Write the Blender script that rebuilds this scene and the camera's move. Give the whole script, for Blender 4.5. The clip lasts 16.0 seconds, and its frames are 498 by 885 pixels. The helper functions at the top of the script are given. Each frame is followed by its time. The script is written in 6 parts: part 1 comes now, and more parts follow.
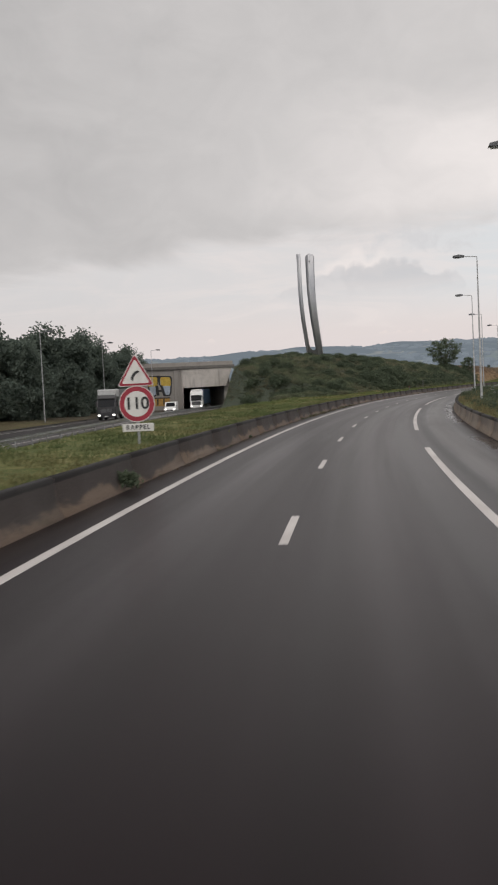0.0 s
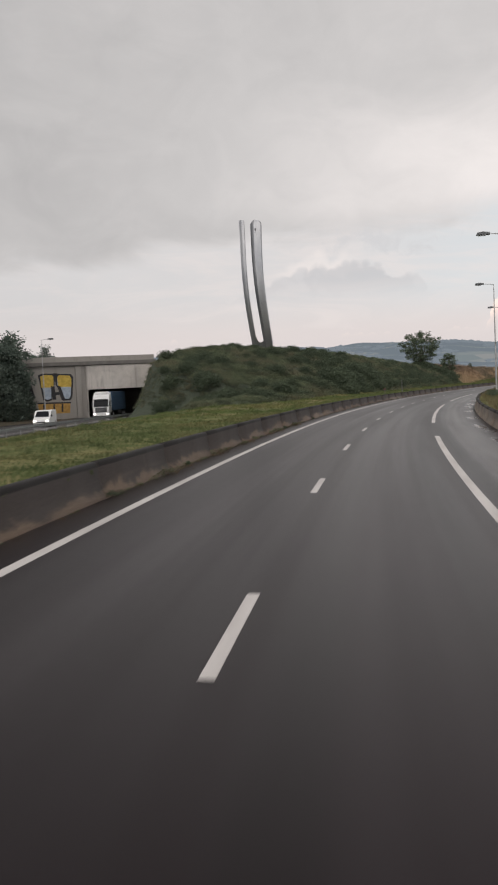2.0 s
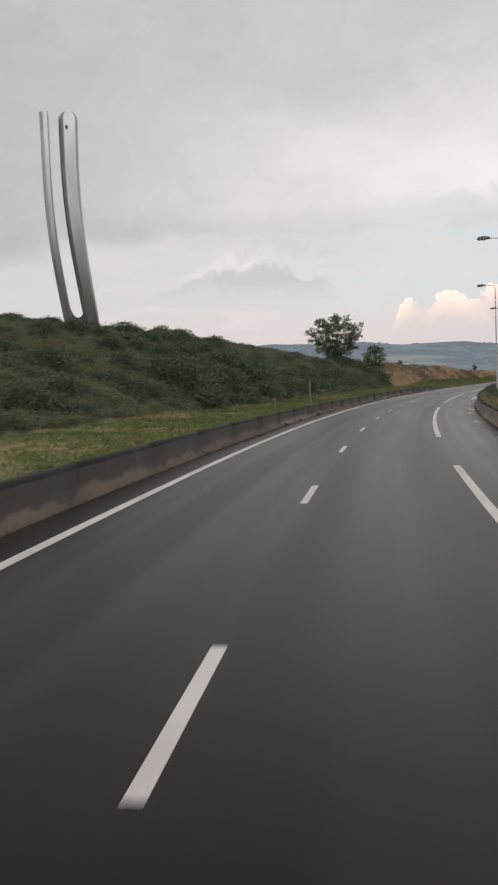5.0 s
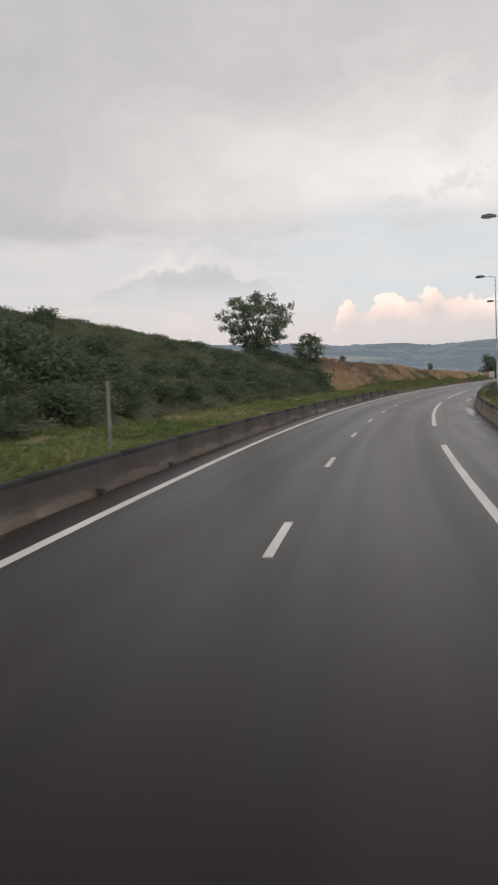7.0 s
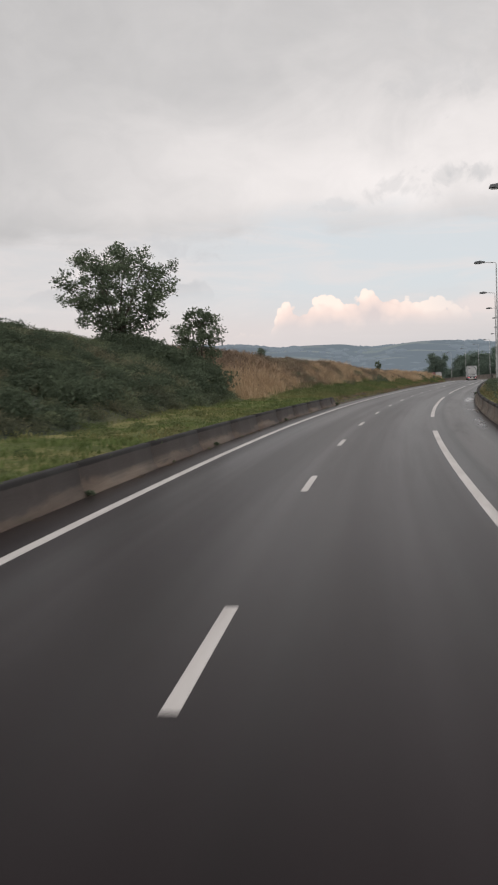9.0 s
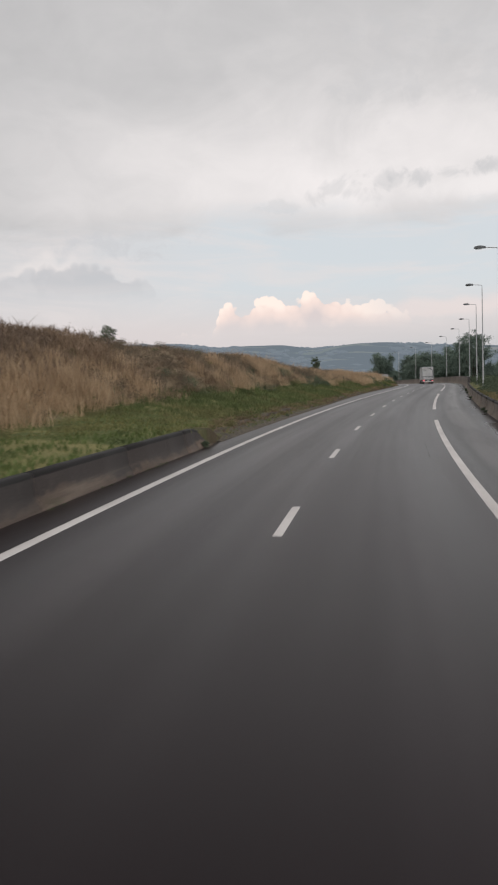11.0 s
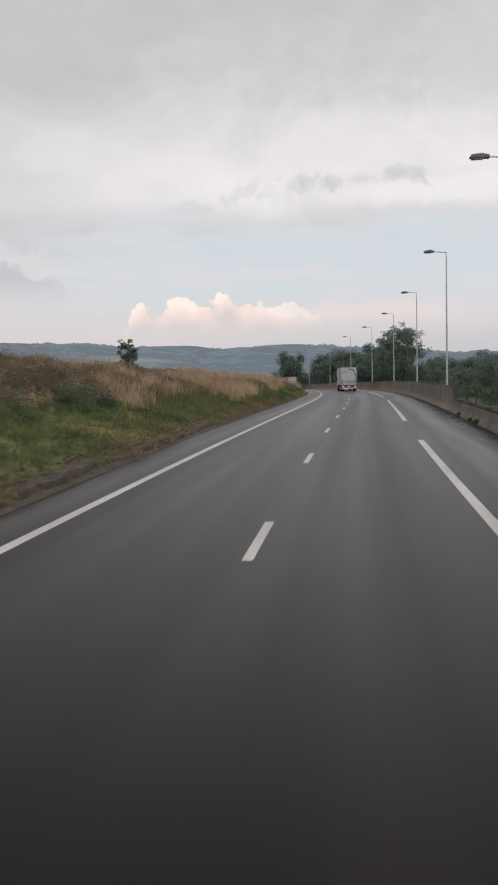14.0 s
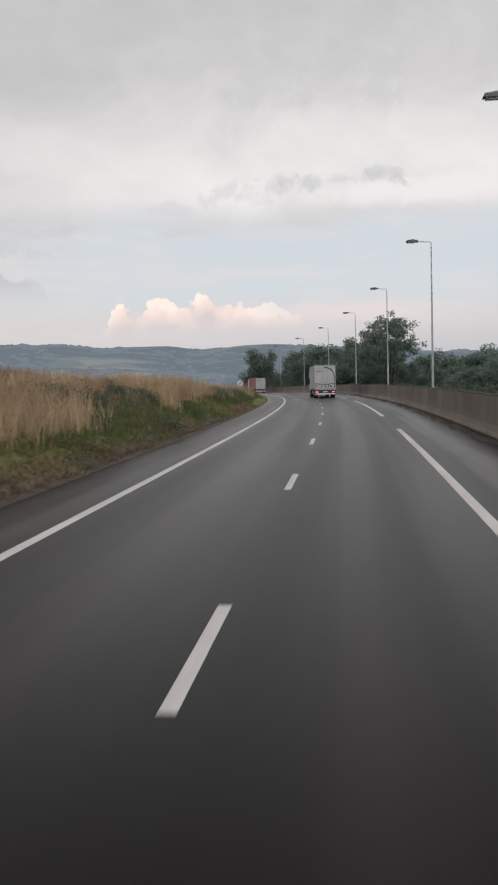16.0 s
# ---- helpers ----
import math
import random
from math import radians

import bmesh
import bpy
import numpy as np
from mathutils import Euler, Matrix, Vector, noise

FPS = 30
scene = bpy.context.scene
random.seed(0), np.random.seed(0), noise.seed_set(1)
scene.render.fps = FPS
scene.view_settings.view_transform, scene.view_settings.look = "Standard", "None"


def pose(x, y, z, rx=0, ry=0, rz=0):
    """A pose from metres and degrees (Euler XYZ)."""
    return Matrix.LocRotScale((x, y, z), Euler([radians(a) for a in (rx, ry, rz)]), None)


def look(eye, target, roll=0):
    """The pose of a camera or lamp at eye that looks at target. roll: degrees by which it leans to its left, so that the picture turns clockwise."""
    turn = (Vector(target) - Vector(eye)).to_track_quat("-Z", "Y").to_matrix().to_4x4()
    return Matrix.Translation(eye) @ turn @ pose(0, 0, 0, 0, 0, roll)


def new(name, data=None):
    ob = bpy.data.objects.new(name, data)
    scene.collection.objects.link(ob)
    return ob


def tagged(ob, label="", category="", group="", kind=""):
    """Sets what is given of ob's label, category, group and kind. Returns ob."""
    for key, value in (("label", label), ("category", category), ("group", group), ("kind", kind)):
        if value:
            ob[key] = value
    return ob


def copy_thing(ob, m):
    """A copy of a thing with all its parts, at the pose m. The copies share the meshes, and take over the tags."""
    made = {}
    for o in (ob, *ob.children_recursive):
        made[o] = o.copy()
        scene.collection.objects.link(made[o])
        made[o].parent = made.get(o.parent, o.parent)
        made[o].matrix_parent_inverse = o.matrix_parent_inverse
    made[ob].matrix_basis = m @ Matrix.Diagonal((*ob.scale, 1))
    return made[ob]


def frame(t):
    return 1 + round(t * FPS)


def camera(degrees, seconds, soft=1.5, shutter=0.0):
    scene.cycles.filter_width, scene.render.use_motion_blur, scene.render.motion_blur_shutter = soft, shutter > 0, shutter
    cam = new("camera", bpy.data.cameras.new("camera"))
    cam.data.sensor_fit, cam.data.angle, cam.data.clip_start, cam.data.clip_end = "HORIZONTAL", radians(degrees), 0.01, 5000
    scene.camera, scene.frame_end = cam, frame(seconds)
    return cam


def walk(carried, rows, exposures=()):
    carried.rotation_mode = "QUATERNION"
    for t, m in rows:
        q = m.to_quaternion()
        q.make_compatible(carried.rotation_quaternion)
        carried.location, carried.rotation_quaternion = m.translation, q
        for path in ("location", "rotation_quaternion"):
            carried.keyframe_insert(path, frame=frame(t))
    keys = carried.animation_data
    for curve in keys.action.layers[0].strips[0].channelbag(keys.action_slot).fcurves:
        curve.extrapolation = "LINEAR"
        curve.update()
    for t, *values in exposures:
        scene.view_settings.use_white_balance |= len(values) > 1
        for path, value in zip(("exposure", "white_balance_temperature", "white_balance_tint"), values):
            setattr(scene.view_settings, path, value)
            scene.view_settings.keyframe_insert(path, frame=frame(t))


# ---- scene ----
cam = camera(30.21, 16.0, soft=2.1, shutter=0.27)

# seconds, x, y, z, heading, pitch, lean to the right
PATH = [
    (0.0, 1.002, 0.887, 2.366, 5.171, -3.158, 2.760),
    (0.5, 1.332, 12.098, 2.364, 4.727, -3.162, 2.906),
    (1.0, 1.756, 23.446, 2.369, 4.176, -3.171, 2.799),
    (1.5, 2.343, 35.310, 2.381, 3.531, -3.172, 2.680),
    (2.0, 3.001, 46.415, 2.398, 2.848, -3.188, 2.581),
    (2.5, 3.866, 57.723, 2.420, 2.158, -3.171, 2.611),
    (3.0, 4.873, 68.758, 2.445, 1.201, -3.211, 2.565),
    (3.5, 6.072, 79.900, 2.473, 0.136, -3.223, 2.428),
    (4.0, 7.524, 90.931, 2.502, -0.904, -3.265, 2.422),
    (4.5, 9.122, 101.995, 2.533, -1.804, -3.288, 2.374),
    (5.0, 10.909, 113.081, 2.565, -2.726, -3.310, 2.325),
    (5.5, 12.884, 124.144, 2.599, -3.664, -3.332, 2.277),
    (6.0, 15.039, 135.138, 2.635, -4.594, -3.355, 2.228),
    (6.5, 17.359, 146.017, 2.673, -5.510, -3.377, 2.180),
    (7.0, 19.824, 156.784, 2.713, -6.410, -3.380, 2.209),
    (7.5, 22.495, 167.658, 2.756, -7.399, -3.410, 2.100),
    (8.0, 25.372, 178.530, 2.802, -8.350, -3.407, 2.085),
    (8.5, 28.376, 189.300, 2.853, -9.307, -3.429, 2.035),
    (9.0, 31.578, 200.044, 2.908, -10.193, -3.418, 2.260),
    (9.5, 34.926, 210.733, 2.968, -11.031, -3.441, 2.104),
    (10.0, 38.446, 221.355, 3.034, -11.928, -3.464, 1.948),
    (10.5, 42.149, 231.903, 3.106, -12.884, -3.487, 1.793),
    (11.0, 46.041, 242.374, 3.185, -13.855, -3.509, 1.637),
    (11.5, 50.114, 252.770, 3.271, -14.760, -3.532, 1.481),
    (12.0, 54.307, 263.112, 3.366, -15.626, -3.537, 1.536),
    (12.5, 58.611, 273.362, 3.469, -16.588, -3.536, 1.417),
    (13.0, 63.102, 283.587, 3.582, -17.563, -3.535, 1.166),
    (13.5, 67.756, 293.634, 3.698, -18.479, -3.571, 1.027),
    (14.0, 72.592, 303.657, 3.816, -19.301, -3.556, 1.124),
    (14.5, 77.416, 313.548, 3.934, -19.765, -3.522, 1.428),
    (15.0, 82.300, 323.535, 4.053, -20.088, -3.555, 1.247),
    (15.5, 87.229, 333.560, 4.167, -20.330, -3.566, 1.340),
    (16.0, 92.128, 343.356, 4.272, -20.495, -3.546, 1.457),
]
walk(cam, [(t, pose(x, y, z, 90 + p, 0, h) @ pose(0, 0, 0, 0, 0, -r)) for t, x, y, z, h, p, r in PATH],
     exposures=[(0, 0.06, 6630, 11.2), (4, 0.05, 6610, 11.0), (9, 0.04, 6550, 10.6), (12, -0.02, 6450, 10.4), (16, -0.02, 6420, 10.4)])

# ---------------------------------------------------------------- sky and light
world = bpy.data.worlds.new("sky")
scene.world = world
world.use_nodes = True


class Nodes:
    """Short ways to add and join shader nodes."""

    def __init__(self, tree):
        self.tree = tree
        tree.nodes.clear()

    def add(self, kind):
        return self.tree.nodes.new(kind)

    def put(self, value, socket):
        if isinstance(value, bpy.types.NodeSocket):
            self.tree.links.new(value, socket)
        elif isinstance(value, (tuple, list)) and len(value) == 3 and len(socket.default_value) == 4:
            socket.default_value = (*value, 1)
        else:
            socket.default_value = value

    def math(self, op, a, b=0.0, c=0.0):
        node = self.add("ShaderNodeMath")
        node.operation = op
        self.put(a, node.inputs[0]), self.put(b, node.inputs[1]), self.put(c, node.inputs[2])
        return node.outputs[0]

    def smooth(self, value, low, high, to_low=0.0, to_high=1.0):
        node = self.add("ShaderNodeMapRange")
        node.interpolation_type = "SMOOTHSTEP"
        for i, v in enumerate((value, low, high, to_low, to_high)):
            self.put(v, node.inputs[i])
        return node.outputs[0]

    def mix(self, factor, a, b, blend="MIX"):
        node = self.add("ShaderNodeMix")
        node.data_type, node.blend_type = "RGBA", blend
        self.put(factor, node.inputs[0]), self.put(a, node.inputs[6]), self.put(b, node.inputs[7])
        return node.outputs[2]

    def noise(self, where, scale, detail=4.0, rough=0.55, distort=0.0):
        node = self.add("ShaderNodeTexNoise")
        self.put(where, node.inputs["Vector"])
        for key, v in (("Scale", scale), ("Detail", detail), ("Roughness", rough), ("Distortion", distort)):
            node.inputs[key].default_value = v
        return node.outputs["Fac"]

    def ramp(self, value, stops):
        node = self.add("ShaderNodeValToRGB")
        ramp = node.color_ramp
        while len(ramp.elements) < len(stops):
            ramp.elements.new(0.5)
        for e, (at, col) in zip(ramp.elements, stops):
            e.position = at
            e.color = (*col, 1) if isinstance(col, tuple) else (col, col, col, 1)
        self.put(value, node.inputs[0])
        return node.outputs[0]

    def scaled(self, vector, x, y, z):
        node = self.add("ShaderNodeVectorMath")
        node.operation = "MULTIPLY"
        self.put(vector, node.inputs[0])
        node.inputs[1].default_value = (x, y, z)
        return node.outputs[0]


def build_sky():
    n = Nodes(world.node_tree)
    way = n.add("ShaderNodeTexCoord").outputs["Generated"]
    split = n.add("ShaderNodeSeparateXYZ")
    n.put(way, split.inputs[0])
    x, y, z = split.outputs
    az = n.math("MULTIPLY", n.math("ARCTAN2", x, y), 57.2958)
    el = n.math("MULTIPLY", n.math("ARCSINE", z), 57.2958)
    # flat cloud deck seen from below
    lift = n.math("ADD", n.math("MAXIMUM", z, 0.0), 0.10)
    deck = n.add("ShaderNodeCombineXYZ")
    n.put(n.math("DIVIDE", x, lift), deck.inputs[0]), n.put(n.math("DIVIDE", y, lift), deck.inputs[1])
    broad = n.noise(n.scaled(deck.outputs[0], 1.0, 0.55, 1.0), 0.55, 3, 0.5, 0.6)
    fine = n.noise(n.scaled(deck.outputs[0], 1.0, 0.6, 1.0), 1.7, 6, 0.55, 0.8)
    ragged = n.noise(way, 30.0, 6, 0.6, 0.5)

    def blob(az0, el0, wide, high, rag=2.6):
        """Soft ragged patch of cloud round a direction."""
        u, v = n.math("DIVIDE", n.math("SUBTRACT", az, az0), wide), n.math("DIVIDE", n.math("SUBTRACT", el, el0), high)
        r = n.math("SQRT", n.math("ADD", n.math("MULTIPLY", u, u), n.math("MULTIPLY", v, v)))
        return n.smooth(n.math("ADD", r, n.math("MULTIPLY", n.math("SUBTRACT", ragged, 0.5), rag * 2)), 1.25, 0.35)

    # grey deck, brighter in a belt above the clear strip and towards the right of the drive
    patchy = n.noise(n.scaled(way, 1.0, 1.0, 1.8), 5.5, 5, 0.55, 0.7)
    torn = n.noise(n.scaled(way, 1.0, 1.0, 1.4), 13.0, 6, 0.6, 0.9)
    high = n.math("ADD", el, n.math("MULTIPLY", n.math("SUBTRACT", patchy, 0.5), 15.0))
    belt = n.math("MULTIPLY", n.math("MULTIPLY", n.smooth(high, 20.5, 12.5), n.smooth(el, 8.0, 11.5)), n.smooth(az, -12, 12, 0.05, 1.0))
    tone = n.math("ADD", n.math("MULTIPLY", n.math("SUBTRACT", broad, 0.5), 0.35), n.math("MULTIPLY", n.math("SUBTRACT", fine, 0.5), 0.22))
    tone = n.math("ADD", tone, n.math("ADD", n.math("MULTIPLY", n.math("SUBTRACT", patchy, 0.5), 0.45), n.math("MULTIPLY", n.math("SUBTRACT", torn, 0.5), 0.30)))
    tone = n.math("ADD", n.math("ADD", tone, n.smooth(az, -22, 30, 0.12, 0.43)), n.math("MULTIPLY", belt, 0.50))
    cloud = n.ramp(tone, [(0.0, (0.375, 0.372, 0.374)), (0.35, (0.478, 0.470, 0.470)), (0.65, (0.585, 0.567, 0.563)), (1.0, (0.735, 0.702, 0.692))])
    cloud = n.mix(n.math("MULTIPLY", blob(31.0, 11.4, 7.0, 0.9, 0.8), 0.8), cloud, (0.735, 0.705, 0.695))
    for az0, el0, wide, high, deep in ((20.2, 11.4, 2.2, 0.75, 0.40), (22.8, 12.0, 1.6, 0.55, 0.38), (26.6, 12.2, 3.0, 0.45, 0.48), (29.4, 12.4, 1.6, 0.40, 0.45), (16.2, 10.7, 1.2, 0.35, 0.30), (13.0, 8.6, 2.6, 0.6, 0.35), (23.0, 18.0, 2.6, 2.2, 0.3), (29.0, 19.0, 2.2, 2.2, 0.3)):
        cloud = n.mix(n.math("MULTIPLY", blob(az0, el0, wide, high), deep), cloud, (0.475, 0.475, 0.482))
    sky = n.add("ShaderNodeTexSky")
    sky.sky_type, sky.sun_disc = "NISHITA", False
    sky.sun_elevation, sky.sun_rotation = radians(50), radians(200)
    clear = n.mix(0.86, n.scaled(sky.outputs[0], 0.05, 0.05, 0.05), (0.605, 0.640, 0.660))
    clear = n.mix(n.smooth(az, 1, 16, 0.10, 1.0), (0.560, 0.553, 0.558), clear)
    low = n.mix(n.smooth(el, 3.0, 6.2), (0.60, 0.555, 0.545), clear)
    wisp = n.noise(n.scaled(way, 3.0, 3.0, 17.0), 2.2, 6, 0.60, 1.2)
    top = n.math("ADD", n.ramp(n.math("DIVIDE", n.math("ADD", az, 20), 60), [(0.0, 0.72), (0.30, 0.90), (0.67, 1.0), (1.0, 1.0)]), 0.0)
    top = n.math("ADD", n.math("MULTIPLY", top, 10.3), n.math("MULTIPLY", n.math("SUBTRACT", fine, 0.5), 3.6))
    gap = n.math("MULTIPLY", n.smooth(n.math("SUBTRACT", el, top), 0.8, -0.8), n.smooth(az, -30, 10, 0.65, 0.95))
    behind = n.mix(n.smooth(wisp, 0.42, 0.72, 0.0, 0.55), low, (0.650, 0.606, 0.594))
    col = n.mix(gap, cloud, behind)
    # bank of grey cloud with a puffed upper edge
    def puffs(scale):
        cell = n.add("ShaderNodeTexVoronoi")
        cell.feature = "SMOOTH_F1"
        cell.inputs["Smoothness"].default_value = 0.25
        cell.inputs["Scale"].default_value = scale
        n.put(way, cell.inputs["Vector"])
        return n.math("SUBTRACT", 0.30, n.math("MULTIPLY", n.math("MULTIPLY", cell.outputs["Distance"], cell.outputs["Distance"]), 1.3))
    puff = n.math("ADD", n.math("MULTIPLY", puffs(36.0), 1.7), n.math("ADD", n.math("MULTIPLY", puffs(95.0), 0.8), n.math("MULTIPLY", n.math("SUBTRACT", ragged, 0.5), 1.5)))

    def bank(stops, low_az, high_az, amount):
        u = n.math("DIVIDE", n.math("SUBTRACT", az, low_az), high_az - low_az)
        node = n.ramp(u, [(at, v / 10) for at, v in stops])
        return n.math("SUBTRACT", n.math("ADD", n.math("MULTIPLY", node, 10.0), n.math("MULTIPLY", puff, amount)), el)

    grey = bank([(0, 5.4), (0.25, 6.4), (0.42, 7.2), (0.50, 7.7), (0.57, 7.5), (0.68, 7.8), (0.80, 7.3), (0.92, 6.5), (1.0, 5.4)], -5.5, 9.0, 0.40)
    grey_in = n.math("MULTIPLY", n.smooth(grey, -0.05, 0.28), n.smooth(el, 5.0, 6.9))
    edge = n.math("MULTIPLY", n.math("MULTIPLY", n.smooth(grey, -0.75, 0.0), n.smooth(grey, 0.7, 0.1)), n.smooth(az, -1.5, 1.0, 0.0, 1.0))
    col = n.mix(n.math("MULTIPLY", n.math("MULTIPLY", edge, n.smooth(az, 5, 3)), 0.55), col, (0.70, 0.655, 0.635))
    col = n.mix(n.math("MULTIPLY", grey_in, 0.62), col, n.mix(n.smooth(puff, -0.3, 0.5), (0.425, 0.433, 0.452), (0.478, 0.482, 0.497)))
    col = n.mix(n.math("MULTIPLY", blob(6.6, 8.7, 3.2, 0.8), 0.65), col, (0.50, 0.505, 0.52))
    col = n.mix(n.math("MULTIPLY", blob(26.0, 4.4, 6.0, 0.6, 0.8), 0.65), col, (0.685, 0.600, 0.575))
    pink = bank([(0, 3.0), (0.05, 4.8), (0.10, 5.2), (0.18, 4.95), (0.28, 5.4), (0.36, 5.1), (0.42, 5.5), (0.47, 5.75), (0.53, 5.5), (0.60, 5.1), (0.70, 4.75), (0.80, 4.5), (1.0, 3.9)], 11.6, 25.5, 0.70)
    shade = n.math("SUBTRACT", n.smooth(pink, 0.0, 2.0), n.math("MULTIPLY", puff, 0.75))
    inside = n.math("MULTIPLY", n.smooth(pink, 0.0, 0.15), n.math("MULTIPLY", n.smooth(el, 2.9, 4.3), n.smooth(az, 27, 18.5, 0.0, 1.0)))
    rim = n.ramp(shade, [(0.0, (0.860, 0.735, 0.660)), (0.35, (0.775, 0.635, 0.580)), (1.0, (0.595, 0.530, 0.520))])
    col = n.mix(inside, col, rim)
    # hazy foot of the sky
    col = n.mix(n.smooth(el, 4.4, 1.6), col, n.mix(n.smooth(az, 8, 30), (0.575, 0.532, 0.530), (0.490, 0.485, 0.492)))
    col = n.mix(n.smooth(el, 0.5, -3.0), col, (0.10, 0.10, 0.09))
    # the evening side of the sky, behind the drive, is the brighter one
    west = n.math("ADD", n.math("MULTIPLY", x, -0.34), n.math("MULTIPLY", y, -0.94))
    gain = n.smooth(west, -0.15, 0.9, 1.0, 2.1)
    bright = n.add("ShaderNodeVectorMath")
    bright.operation = "SCALE"
    n.put(col, bright.inputs[0]), n.put(gain, bright.inputs["Scale"])
    col = bright.outputs[0]
    back = n.add("ShaderNodeBackground")
    n.put(col, back.inputs[0])
    back.inputs[1].default_value = 1.22
    out = n.add("ShaderNodeOutputWorld")
    n.put(back.outputs[0], out.inputs[0])


build_sky()
sun = new("sun", bpy.data.lights.new("sun", "SUN"))
sun.data.energy, sun.data.angle, sun.data.color = 0.6, radians(60), (1.0, 0.96, 0.92)
sun.matrix_world = look((0, 0, 50), Vector((0, 0, 50)) - Vector((math.sin(radians(200)), math.cos(radians(200)), 1.2)))


# ---------------------------------------------------------------- materials
def material(name, paint, rough=0.7, metal=0.0, bump=None, bump_strength=0.3, spec=0.5, bump_distance=0.02):
    """paint(n, where) gives a colour (and may give a roughness and a tint of the gloss); bump(n, where) a height."""
    m = bpy.data.materials.new(name)
    m.use_nodes = True
    n = Nodes(m.node_tree)
    where = n.add("ShaderNodeTexCoord").outputs["Object"]
    b = n.add("ShaderNodeBsdfPrincipled")
    colour = paint(n, where)
    if isinstance(colour, list):
        if len(colour) > 2:
            n.put(colour[2], b.inputs["Specular Tint"])
        colour, rough = colour[:2]
    n.put(colour, b.inputs["Base Color"]), n.put(rough, b.inputs["Roughness"])
    b.inputs["Metallic"].default_value = metal
    b.inputs["Specular IOR Level"].default_value = spec
    if bump:
        bm_ = n.add("ShaderNodeBump")
        bm_.inputs["Strength"].default_value, bm_.inputs["Distance"].default_value = bump_strength, bump_distance
        n.put(bump(n, where), bm_.inputs["Height"])
        n.put(bm_.outputs[0], b.inputs["Normal"])
    out = n.add("ShaderNodeOutputMaterial")
    n.put(b.outputs[0], out.inputs[0])
    return m


def plain(name, colour, rough=0.5, metal=0.0, vary=0.12, scale=3.0):
    dark = tuple(c * (1 - 2 * vary) for c in colour)
    light = tuple(min(1, c * (1 + vary)) for c in colour)

    def paint(n, where):
        f = n.noise(where, scale, 6, 0.6)
        return [n.mix(n.smooth(f, 0.3, 0.7), dark, light), n.smooth(f, 0.2, 0.8, min(1, rough + 0.1), max(0.05, rough - 0.1))]
    return material(name, paint, rough, metal)


def glowing(name, colour, strength):
    m = bpy.data.materials.new(name)
    m.use_nodes = True
    n = Nodes(m.node_tree)
    e = n.add("ShaderNodeEmission")
    n.put(colour, e.inputs[0])
    e.inputs[1].default_value = strength
    n.put(e.outputs[0], n.add("ShaderNodeOutputMaterial").inputs[0])
    return m


